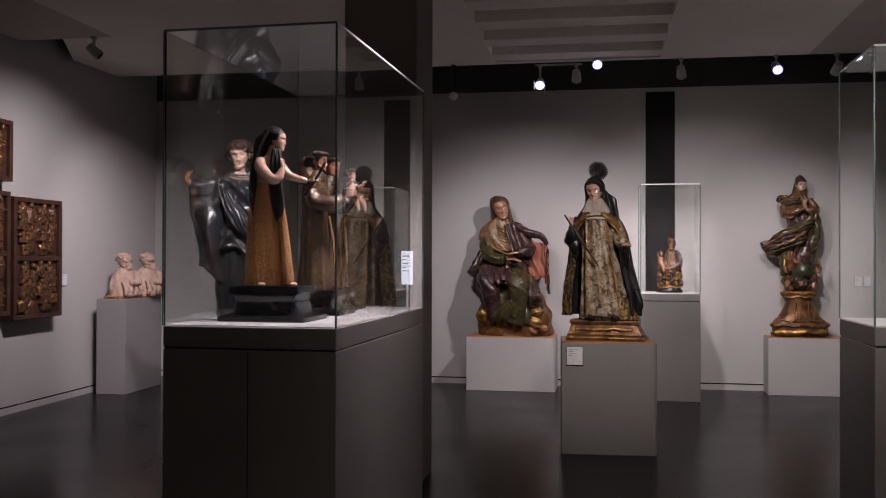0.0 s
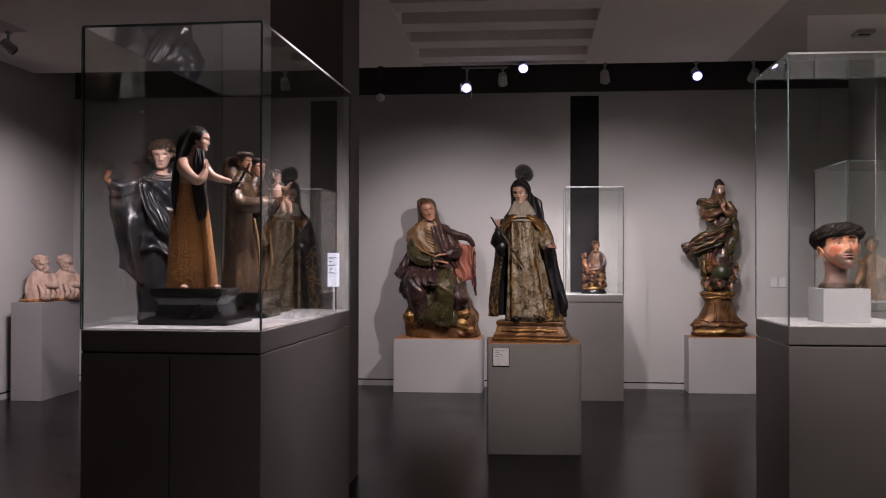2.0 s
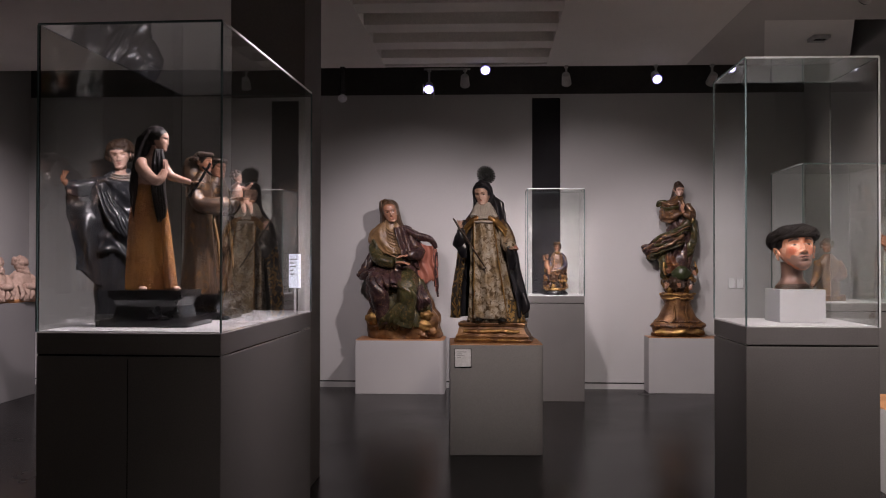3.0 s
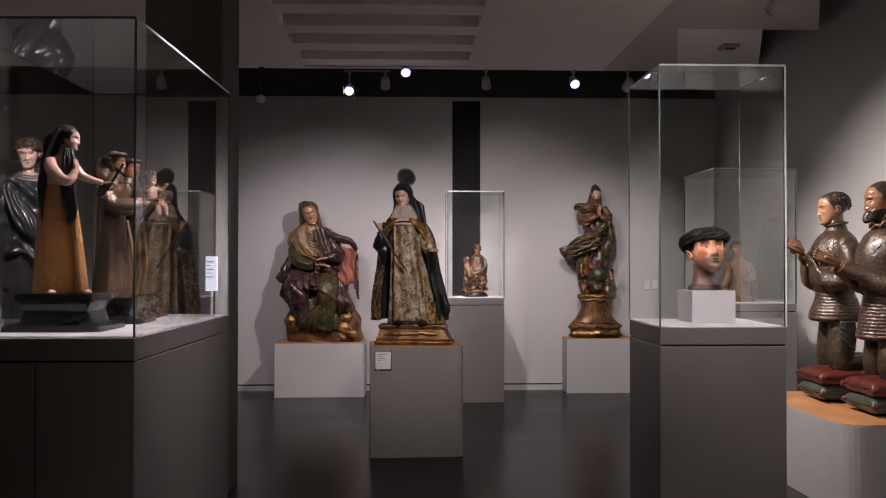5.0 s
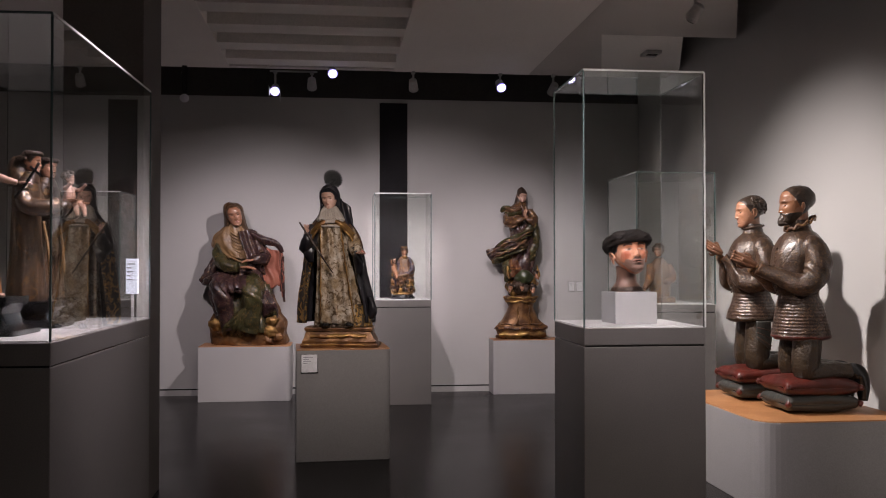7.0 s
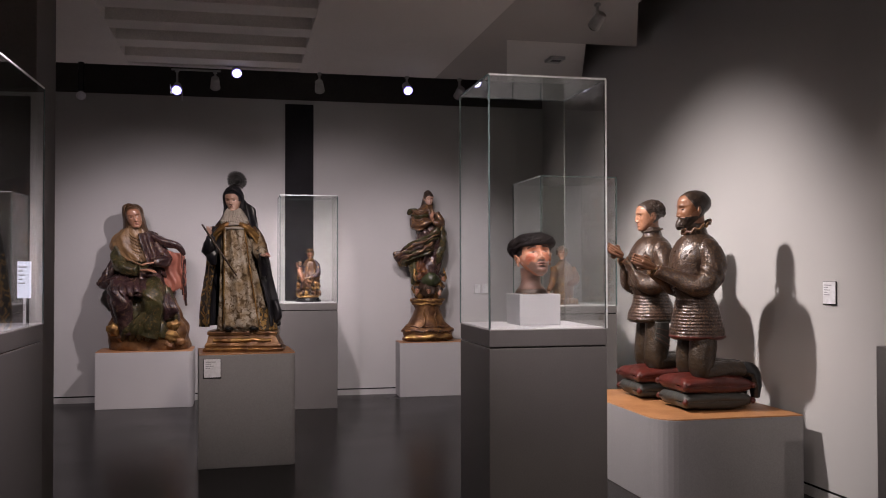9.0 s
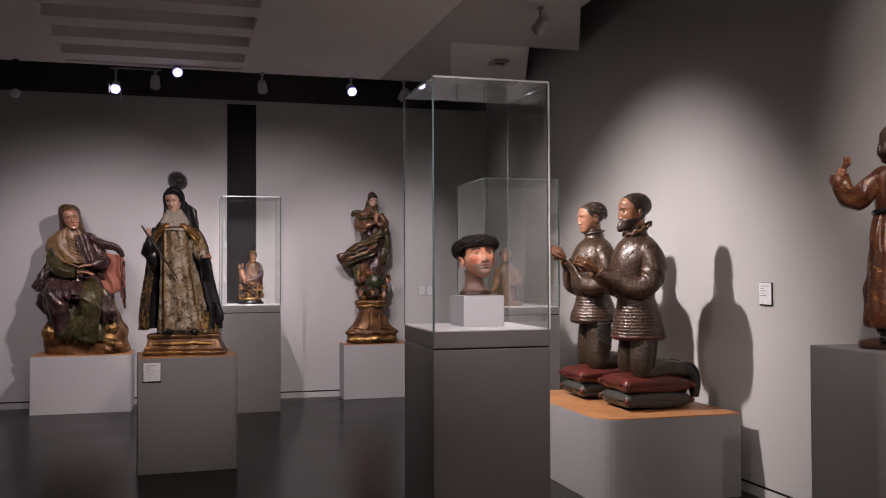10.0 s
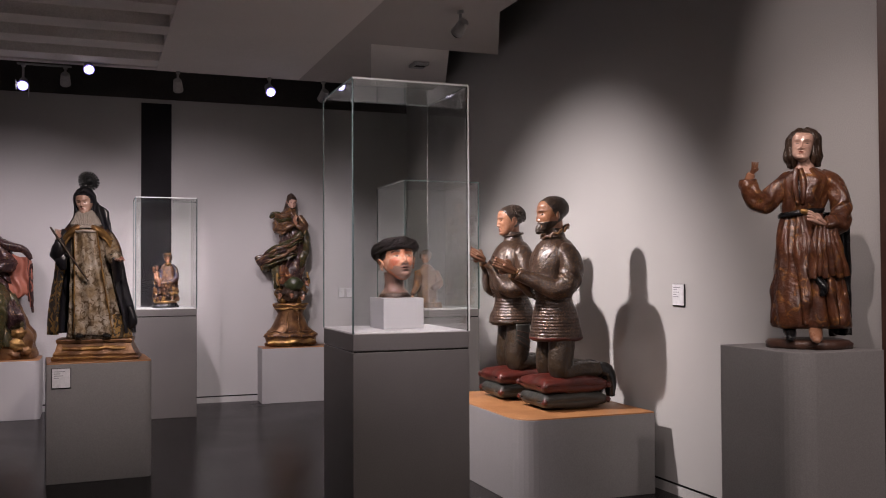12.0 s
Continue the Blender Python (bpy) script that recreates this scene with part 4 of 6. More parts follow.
def seated_woman():
    s = Carving()
    # gilded rocky base
    s.loft([(0, 0, 0, 0.41, 0.24), (0.05, 0, 0, 0.43, 0.25), (0.16, 0.01, 0.0, 0.43, 0.25), (0.27, 0.02, 0.02, 0.42, 0.23), (0.36, 0, 0.05, 0.36, 0.18), (0.55, 0, 0.06, 0.33, 0.16), (0.62, 0, 0.06, 0.25, 0.12)], ROCKGOLD, 34, 70, 0.035, 6, 0.6, 2.0, 0.16, None, False)
    for i, (x, z, r) in enumerate(((-0.32, 0.23, 0.075), (-0.24, 0.14, 0.06), (0.27, 0.15, 0.085), (0.31, 0.27, 0.07), (0.36, 0.09, 0.06), (0.24, 0.06, 0.06), (-0.10, 0.08, 0.05))):
        s.ball((x, -0.20, z), (r, r * 0.55, r * 0.75), GOLD if i in (0, 2, 3) else ROCKGOLD, (0, 25 * (i % 3 - 1), 0), rough=0.6, seed=i)
    # legs under the skirts: dark cloth on one side, green over the forward knee
    s.loft([(0.14, 0.02, -0.06, 0.31, 0.20), (0.30, 0.0, -0.06, 0.33, 0.20), (0.48, -0.02, -0.05, 0.34, 0.20), (0.62, -0.02, -0.02, 0.34, 0.20), (0.74, -0.02, 0.02, 0.29, 0.18)], MAROON, 30, 76, 0.075, 9, 0.7, 1.2, 0.10, lambda r, c: GREENCL if c > 0.80 or c < 0.22 else None, False)
    s.tube([(-0.12, 0.04, 0.73), (-0.20, -0.16, 0.68), (-0.205, -0.25, 0.56), (-0.19, -0.22, 0.36), (-0.17, -0.20, 0.18)], [0.15, 0.145, 0.13, 0.11, 0.10], MAROON, 30, 50, 0.9, 0.06, 1)
    s.tube([(0.10, 0.04, 0.72), (0.115, -0.18, 0.66), (0.12, -0.29, 0.55), (0.09, -0.27, 0.36), (0.03, -0.25, 0.16)], [0.15, 0.14, 0.125, 0.11, 0.11], GREENCL, 30, 50, 0.9, 0.05, 2)
    for i in range(4):
        s.tube([(0.12 + 0.02 * i, -0.345 + 0.01 * i, 0.55 - 0.02 * i), (0.08 - 0.02 * i, -0.345 + 0.012 * i, 0.38), (0.05 - 0.075 * i, -0.32 + 0.015 * i, 0.22), (0.02 - 0.09 * i, -0.26 + 0.02 * i, 0.11)], [0.02, 0.048, 0.05, 0.02], GREENCL, 10, 30, 0.8, 0.15, i)
    for i in range(5):
        s.tube([(0.20 + 0.02 * i, -0.20 + 0.01 * i, 0.62), (0.24 + 0.025 * i, -0.24, 0.46), (0.22 + 0.035 * i, -0.22, 0.32 + 0.02 * i)], [0.02, 0.045, 0.012], MAROON, 10, 24, 0.8, 0.2, i)
    # mantle across the lap with a pointed fall, and out to the elbow
    for i in range(5):
        s.tube([(-0.25 + 0.07 * i, -0.02, 0.79), (-0.25 + 0.075 * i, -0.19 - 0.012 * i, 0.75 - 0.01 * i), (-0.25 + 0.08 * i, -0.32 - 0.004 * i, 0.65 - 0.01 * i), (-0.22 + 0.07 * i, -0.345, 0.55 + 0.07 * abs(i - 1) / 2)], [0.07, 0.07, 0.055, 0.015], MAROON, 12, 30, 0.7, 0.14, i * 1.7)
    s.loft([(0.66, -0.02, 0.02, 0.33, 0.20), (0.76, -0.02, 0.02, 0.31, 0.20), (0.86, -0.01, 0.04, 0.25, 0.16)], MAROON, 14, 60, 0.06, 9, 0.8, 4.0, 0.06, None, False)
    for i in range(6):
        s.tube([(-0.20 - 0.012 * i, 0.04, 1.16 - 0.04 * i), (-0.29 - 0.02 * i, 0.02, 0.96 - 0.03 * i), (-0.36 - 0.02 * i, 0.0, 0.80 - 0.012 * i), (-0.44 - 0.012 * i, 0.0, 0.70 + 0.008 * i)], [0.035, 0.055, 0.05, 0.014], MAROON, 12, 28, 0.8, 0.18, i)
    s.tube([(-0.20, -0.14, 0.78), (-0.32, -0.08, 0.73), (-0.42, -0.01, 0.70), (-0.48, 0.03, 0.705)], [0.09, 0.085, 0.055, 0.015], MAROON, 16, 26, 0.6, 0.18, 1)
    # torso and sleeves
    s.loft([(0.74, -0.02, 0.05, 0.23, 0.15), (0.92, -0.03, 0.05, 0.21, 0.14), (1.10, -0.03, 0.05, 0.215, 0.135), (1.22, -0.02, 0.05, 0.19, 0.115), (1.30, -0.01, 0.04, 0.12, 0.09), (1.36, -0.02, 0.02, 0.07, 0.07)], GREENCL, 30, 60, 0.03, 8, 0.5, 2.2, 0.05, None, False)
    # tan veil over shoulder and breast, gathered to the middle
    s.loft([(0.98, -0.03, 0.025, 0.15, 0.145), (1.06, -0.06, 0.03, 0.20, 0.15), (1.14, -0.075, 0.035, 0.245, 0.15), (1.23, -0.065, 0.035, 0.230, 0.135), (1.31, -0.045, 0.025, 0.165, 0.115), (1.38, -0.03, 0.0, 0.085, 0.085)], TANCL, 30, 100, 0.06, 8, 1.4, 0.6, 0.06, None, False)
    for i in range(9):
        z = 1.30 - 0.036 * i
        s.tube([(-0.11 - 0.012 * i, -0.055, z + 0.03), (-0.05, -0.098 - 0.002 * i, z - 0.045), (0.01, -0.104, z - 0.072), (0.04, -0.095, z - 0.06)], [0.006, 0.013, 0.011, 0.004], TANCL, 9, 26, 0.8, 0.25, i)
    # mantle edge down from the head
    s.sheet(lambda a, t: (0.045 + 0.17 * t + 0.05 * (1 - a) - 0.02 * a, -0.175 + 0.13 * t + 0.05 * a - 0.020 * math.sin(t * 10 + a * 3), 0.86 + 0.46 * a - 0.04 * t + 0.03 * math.sin(a * 5 + t * 4)), MAROON, 30, 40, 0.02)
    s.tube([(-0.02, 0.0, 1.27), (-0.025, -0.02, 1.34), (-0.03, -0.035, 1.43)], [0.07, 0.058, 0.058], SKIN, 18, 14)
    s.loft([(0.86, 0.0, 0.09, 0.25, 0.14), (1.0, -0.01, 0.09, 0.25, 0.13), (1.16, -0.01, 0.085, 0.235, 0.12), (1.25, 0, 0.07, 0.19, 0.10), (1.33, 0, 0.06, 0.11, 0.08)], MAROON, 24, 56, 0.04, 9, 0.2, 3.0, 0.05)
    s.tube([(-0.19, 0.02, 1.18), (-0.245, -0.04, 1.0), (-0.17, -0.15, 0.90), (-0.02, -0.21, 0.885)], [0.075, 0.08, 0.07, 0.055], GREENCL, 22, 44, 1.0, 0.12, 2)
    s.hand((0.06, -0.235, 0.88), 0.13, SKIN, (1, -0.25, -0.05), 0.15)
    s.tube([(0.18, 0.02, 1.16), (0.27, -0.06, 1.0), (0.20, -0.16, 0.97), (0.15, -0.2, 0.97)], [0.075, 0.075, 0.06, 0.04], MAROON, 18, 34, 1.0, 0.12, 4)
    s.hand((0.13, -0.215, 0.96), 0.11, SKIN, (-0.8, -0.2, -0.1), 0.15)
    s.sheet(lambda a, t: (0.20 + 0.255 * t + 0.02 * math.sin(a * 9), -0.06 + 0.06 * t - 0.02 * math.sin(t * 14 + a * 2), 1.12 - 0.06 * t - 0.54 * (1 - a) * (1 - 0.35 * t)), PINKCL, 24, 30, 0.02)
    s.tube([(0.14, 0.02, 1.25), (0.29, -0.03, 1.19), (0.42, -0.03, 1.15), (0.475, -0.02, 1.05)], [0.075, 0.07, 0.055, 0.03], MAROON, 14, 28, 0.7, 0.12, 3)
    for i in range(4):
        s.tube([(0.445 + 0.008 * i, -0.02, 1.10 - 0.03 * i), (0.445, 0.0, 0.9 - 0.03 * i), (0.40 + 0.012 * i, 0.02, 0.66 - 0.06 * i)], [0.02, 0.03, 0.014], MAROON if i % 2 else PINKCL, 10, 22, 0.8, 0.2, i)
    # head in its veil
    s.ball((-0.035, 0.005, 1.535), (0.112, 0.115, 0.095), VEIL, rough=0.05, rows=18, cols=26)
    s.head((-0.025, -0.065, 1.475), 0.25, SKIN, VEIL, yaw=12, pitch=4, roll=-12, hairline=0.62, wrap=1.15, ears=False)
    s.hood([(1.27, -0.03, 0.03, 0.17, 0.12), (1.34, -0.03, 0.015, 0.135, 0.112), (1.44, -0.035, 0.005, 0.122, 0.120), (1.54, -0.05, -0.01, 0.110, 0.120), (1.60, -0.06, -0.02, 0.078, 0.095), (1.63, -0.062, -0.02, 0.012, 0.014)], VEIL, 0.75, 0.45, 30, 50, 0.012, 7, 0.014)
    s.hood([(1.29, -0.03, 0.01, 0.125, 0.11), (1.34, -0.03, 0.0, 0.106, 0.10), (1.46, -0.035, -0.01, 0.104, 0.108), (1.55, -0.035, -0.025, 0.092, 0.095), (1.60, -0.035, -0.03, 0.055, 0.06)], VEIL, 0.70, 0.5, 24, 50, 0.012, 5, 0.012, 1.0)
    return s.done("seated_woman_statue", pose(-0.995, 11.05, 0.632, 0, 0, -3) @ Matrix.Diagonal((1.02, 1.0, 1.015, 1)), "painted seated woman statue in maroon and green drapery", detail=0.006, freq=14, lean=-0.095)


def immaculate():
    s = Carving()
    # flared pedestal with scrolls
    s.moulding([(0, 0.34, 0.155), (0.03, 0.35, 0.16), (0.05, 0.33, 0.15), (0.10, 0.34, 0.155), (0.13, 0.36, 0.16), (0.16, 0.355, 0.16), (0.19, 0.31, 0.15), (0.24, 0.25, 0.145), (0.32, 0.20, 0.14), (0.42, 0.175, 0.135), (0.48, 0.19, 0.14), (0.50, 0.23, 0.15), (0.53, 0.235, 0.15), (0.55, 0.2, 0.14)], ROCKGOLD, 24, 0, 0.03)
    for sx in (-1, 1):
        s.tube([(sx * 0.09, -0.165, 0.19), (sx * 0.075, -0.15, 0.32), (sx * 0.07, -0.15, 0.44)], [0.012, 0.011, 0.010], ROCKGOLD, 8, 14)
    s.tube([(-0.31, -0.12, 0.06), (0, -0.17, 0.06), (0.31, -0.12, 0.06)], [0.03, 0.035, 0.03], GOLD, 10, 40, 1.0, 0.25)
    for z, rx, ry, r in ((0.035, 0.345, 0.158, 0.014), (0.135, 0.355, 0.16, 0.016), (0.19, 0.305, 0.15, 0.012), (0.485, 0.20, 0.145, 0.014), (0.53, 0.23, 0.15, 0.014)):
        s.tube([(rx * math.sin(a), -ry * math.cos(a), z) for a in np.linspace(0, 2 * math.pi, 25)], [r] * 25, GOLD if z > 0.3 else RELIEF, 8, 80, 1.0, 0.12)
    # clouds with cherub heads and the globe
    rnd = random.Random(5)
    for i in range(16):
        a = rnd.uniform(0, 6.28)
        s.ball((0.16 * math.sin(a), -0.09 * math.cos(a), 0.57 + rnd.uniform(0, 0.16)), rnd.uniform(0.05, 0.085), HAIRBR if i % 3 else GOLD, rough=0.5, seed=i)
    s.ball((0.03, -0.085, 0.80), (0.125, 0.11, 0.11), GLOBE, rough=0.06, rows=18, cols=26)
    for x, z in ((-0.17, 0.66), (0.15, 0.64), (0.20, 0.82), (-0.02, 0.66)):
        s.head((x, -0.14, z), 0.085, SKIN, HAIRBR, yaw=x * 60)
        s.curls((x, -0.13, z + 0.01), 0.085, HAIRBR, 0.016, 12, int(x * 100) + 40)
    for sx, x in ((-1, -0.17), (1, 0.2)):
        s.tube([(x, -0.11, 0.78), (x + sx * 0.03, -0.10, 0.87), (x + sx * 0.01, -0.09, 0.96)], [0.035, 0.03, 0.012], GOLD, 8, 14, 0.5, 0.2)
    # swaying body and tunic
    s.loft([(0.80, 0.0, -0.01, 0.15, 0.11), (0.95, -0.02, -0.01, 0.175, 0.125), (1.15, 0.02, -0.01, 0.165, 0.12), (1.35, 0.03, -0.01, 0.15, 0.115), (1.52, 0.0, -0.01, 0.135, 0.11), (1.66, -0.01, -0.01, 0.135, 0.10), (1.74, 0.0, -0.01, 0.09, 0.075), (1.79, 0.01, -0.01, 0.045, 0.045)], REDROBE, 60, 90, 0.13, 5, 1.1, 1.0, 0.14, lambda r, c: (BROWNROBE if r > 0.72 else MAROON) if r > 0.5 or 0.1 < (c + r * 0.8) % 1 < 0.40 else None, False)
    # wind-blown mantle
    for i in range(5):
        s.tube([(0.13, 0.03, 1.62 - 0.04 * i), (0.10 - 0.02 * i, -0.13, 1.42 - 0.03 * i), (-0.14, -0.15, 1.28 - 0.03 * i), (-0.30, -0.06, 1.17 - 0.015 * i), (-0.40 + 0.02 * i, 0.0, 1.12 + 0.015 * i)], [0.05, 0.06, 0.065, 0.05, 0.02], (GREENCL, BROWNROBE, MAROON)[i % 3], 18, 46, 0.6, 0.5, i * 2.7)
    s.tube([(0.14, 0.02, 1.66), (0.19, -0.04, 1.44), (0.17, -0.06, 1.22), (0.12, -0.05, 1.04), (0.14, 0.0, 0.92)], [0.07, 0.085, 0.08, 0.06, 0.03], GREENCL, 16, 34, 0.8, 0.14, 2)
    s.tube([(-0.12, 0.02, 1.68), (-0.19, 0.0, 1.70), (-0.26, 0.02, 1.66)], [0.06, 0.05, 0.02], GREENCL, 12, 16, 0.6, 0.15)
    s.tube([(-0.13, 0.0, 1.20), (-0.19, -0.03, 1.02), (-0.17, -0.02, 0.86), (-0.20, 0.0, 0.74)], [0.07, 0.075, 0.06, 0.02], GREENCL, 14, 26, 0.7, 0.15, 5)
    for i in range(6):
        s.tube([(0.06, -0.12, 1.30 - 0.02 * i), (-0.12, -0.15, 1.22 - 0.02 * i), (-0.28, -0.08, 1.20 - 0.03 * i), (-0.40 + 0.015 * i, -0.02, 1.10 - 0.02 * i), (-0.36, 0.0, 1.02 - 0.01 * i)], [0.03, 0.045, 0.055, 0.05, 0.012], (MAROON, BROWNROBE, GREENCL)[i % 3], 18, 46, 0.55, 0.6, i * 2.3)
    for i in range(5):
        s.tube([(0.0, -0.10, 1.70 - 0.05 * i), (-0.12, -0.10, 1.66 - 0.05 * i), (-0.21 - 0.015 * (i % 2), -0.02, 1.70 - 0.06 * i)], [0.03, 0.045, 0.012], (BROWNROBE, GREENCL)[i % 2], 10, 22, 0.7, 0.25, i)
    # arms and joined hands at the breast
    s.tube([(-0.13, 0.0, 1.68), (-0.18, -0.05, 1.52), (-0.06, -0.14, 1.52), (0.03, -0.16, 1.56)], [0.06, 0.06, 0.05, 0.03], BROWNROBE, 14, 26, 1.0, 0.12)
    s.tube([(0.13, 0.0, 1.68), (0.19, -0.05, 1.54), (0.12, -0.13, 1.53), (0.06, -0.16, 1.57)], [0.06, 0.06, 0.05, 0.03], BROWNROBE, 14, 26, 1.0, 0.12, 1)
    s.hand((0.045, -0.17, 1.58), 0.09, SKIN, (0.1, -0.25, 1), 0.1, (0, -1, 0))
    s.head((0.03, -0.03, 1.865), 0.165, PALESKIN, HAIRBR, yaw=14, pitch=6, hairline=0.35, wrap=1.0)
    s.loft([(1.70, 0.0, 0.03, 0.11, 0.075), (1.80, 0.02, 0.025, 0.08, 0.07), (1.88, 0.03, 0.015, 0.073, 0.075), (1.94, 0.03, 0.0, 0.055, 0.065), (1.965, 0.03, 0, 0.02, 0.03)], HAIRBR, 16, 30, 0.05, 8, 0.5)
    return s.done("winged_drapery_statue", pose(2.25, 11.15, 0.657) @ Matrix.Diagonal((0.89, 0.94, 0.932, 1)), "painted standing figure with wind-blown mantle on gilded pedestal", detail=0.026, freq=11, lean=-0.01)


def small_group():
    s = Carving()
    s.moulding([(0, 0.15, 0.11), (0.02, 0.155, 0.115), (0.035, 0.13, 0.10), (0.05, 0.125, 0.1)], BLACK, 24)
    s.moulding([(0.05, 0.12, 0.1), (0.065, 0.13, 0.105), (0.08, 0.11, 0.09)], GOLD, 24)
    rnd = random.Random(9)
    for i in range(46):
        a = rnd.uniform(0, 6.28)
        s.ball((0.115 * math.sin(a), -0.09 * math.cos(a), rnd.uniform(0.09, 0.30)), rnd.uniform(0.018, 0.036), (GOLD, ROCKGOLD, MAROON)[i % 3], rough=0.5, seed=i)
    s.loft([(0.16, 0.0, 0, 0.12, 0.09), (0.27, 0, -0.01, 0.115, 0.09), (0.36, 0.01, 0.0, 0.09, 0.07), (0.46, 0.02, 0, 0.07, 0.055), (0.51, 0.02, 0, 0.03, 0.03)], RELIEF, 30, 52, 0.12, 8, 0.6, 1.0, 0.12, lambda r, c: BROWNROBE if r > 0.72 else (BLUECL if 0.40 < c < 0.9 else None), False)
    for i in range(5):
        s.tube([(0.07, 0.0, 0.49 - 0.02 * i), (0.115, -0.03, 0.42 - 0.02 * i), (0.10 - 0.01 * i, -0.08, 0.33 - 0.01 * i), (-0.03 * i, -0.10, 0.27)], [0.014, 0.03, 0.028, 0.012], BLUECL if i % 3 == 0 else RELIEF, 10, 20, 0.8, 0.25, i)
    for i in range(22):
        a = rnd.uniform(-1.7, 1.7)
        s.ball((0.13 * math.sin(a), -0.10 * math.cos(a), rnd.uniform(0.10, 0.25)), rnd.uniform(0.014, 0.028), (RELIEF, HAIRBR, ROCKGOLD)[i % 3], rough=0.6, seed=i + 60)
    s.head((0.02, -0.02, 0.565), 0.10, TANSKIN, HAIRBR, yaw=-10, hairline=0.3, wrap=1.0)
    s.curls((0.02, 0.0, 0.57), 0.095, HAIRBR, 0.014, 40, 4, -0.3)
    for i in range(7):
        a = -1.5 + 0.5 * i
        s.tube([(0.02 + 0.03 * math.sin(a), -0.02 - 0.03 * math.cos(a), 0.605), (0.02 + 0.035 * math.sin(a), -0.02 - 0.035 * math.cos(a), 0.628)], [0.006, 0.003], GOLD, 6, 6)
    s.ball((0.02, -0.045, 0.50), (0.03, 0.02, 0.02), GOLD, rough=0.3)
    s.tube([(-0.10, -0.04, 0.40), (-0.11, -0.07, 0.35), (-0.085, -0.10, 0.30), (-0.08, -0.12, 0.24)], [0.028, 0.032, 0.028, 0.015], TANSKIN, 10, 16)
    s.head((-0.105, -0.05, 0.455), 0.065, TANSKIN, HAIRBR, yaw=15)
    s.tube([(-0.11, -0.05, 0.40), (-0.14, -0.08, 0.42), (-0.145, -0.10, 0.465)], [0.014, 0.012, 0.01], TANSKIN, 8, 10)
    return s.done("seated_pair_statuette", fm @ pose(0.012, 0.28, 1.168) @ Matrix.Diagonal((0.94, 0.94, 0.95, 1)), "small painted seated figure with child on gilded clouds", detail=0.004, freq=40)


def carved_head():
    s = Carving()
    block_ = part("display_block", box((-0.120, -0.120, 0), (0.120, 0.120, 0.174), 0.002, 1), BLOCK)
    block_.matrix_world = rm @ pose(0.026, 0.36, 1.2265, 0, 0, 2)
    tagged(block_, "pale grey square block under the carved head", "display block")
    # neck takes the darker stubble paint for the chin's shade, above a dark foot
    s.loft([(0, 0.0, 0.02, 0.095, 0.075), (0.02, 0.0, 0.02, 0.088, 0.072), (0.035, 0.0, 0.025, 0.072, 0.064), (0.06, 0.0, 0.03, 0.058, 0.056), (0.10, 0.0, 0.03, 0.056, 0.056), (0.15, 0.0, 0.03, 0.062, 0.066)], HEADSKIN, 22, 40, 0.0, 5, 0, 0, 0.05, lambda r, c: HAIRBR if r < 0.30 else STUBBLESHADE)
    hc, tilt = Vector((0.002, -0.012, 0.215)), Euler((radians(-13), radians(-3), radians(2))).to_matrix()
    s.head(hc, 0.270, HEADSKIN, HAIRBLK, yaw=0, pitch=-20, roll=-4, hairline=0.44, wrap=2.4, big=True, stubble=STUBBLESHADE)
    T = lambda x, y, z: tuple(hc + tilt @ Vector((x, y, z)))
    # parted lips and the heavy ring of hair round the tonsure
    s.tube([T(-0.018, -0.102, -0.079), T(0, -0.109, -0.080), T(0.018, -0.102, -0.079)], [0.002, 0.004, 0.002], EYE_M, 8, 12)
    for z, rx, ry, r in ((0.080, 0.101, 0.109, 0.030), (0.104, 0.08, 0.088, 0.028), (0.118, 0.045, 0.05, 0.022)):
        path = [T(rx * math.sin(a), 0.012 - ry * math.cos(a), z + 0.003 * math.sin(5 * a) - 0.03 * max(0.0, -math.cos(a))) for a in np.linspace(0, 2 * math.pi, 30)]
        s.tube(path, [r] * 30, HAIRBLK, 18, 140, 1.0, 0.07, z * 9)
    rnd = random.Random(3)
    for i in range(190):
        a = rnd.uniform(0, 2 * math.pi)
        up = rnd.uniform(-1.0, 1.4)
        k = 1 + 0.29 * math.cos(up)
        c = [T(0.104 * k * math.sin(a + e), 0.012 - 0.109 * k * math.cos(a + e), 0.080 + 0.031 * math.sin(up + 2.2 * e) - 0.03 * max(0.0, -math.cos(a))) for e in (-0.16, 0.0, 0.16)]
        s.tube(c, [0.003, 0.007, 0.003], HAIRBLK, 6, 10)
    return s.done("carved_head", rm @ pose(0.026, 0.36, 1.402, 0, 0, 3) @ Matrix.Diagonal((1.0, 1.0, 0.96, 1)), "life-size painted carved head with dark ring of hair", detail=0.002, freq=30)


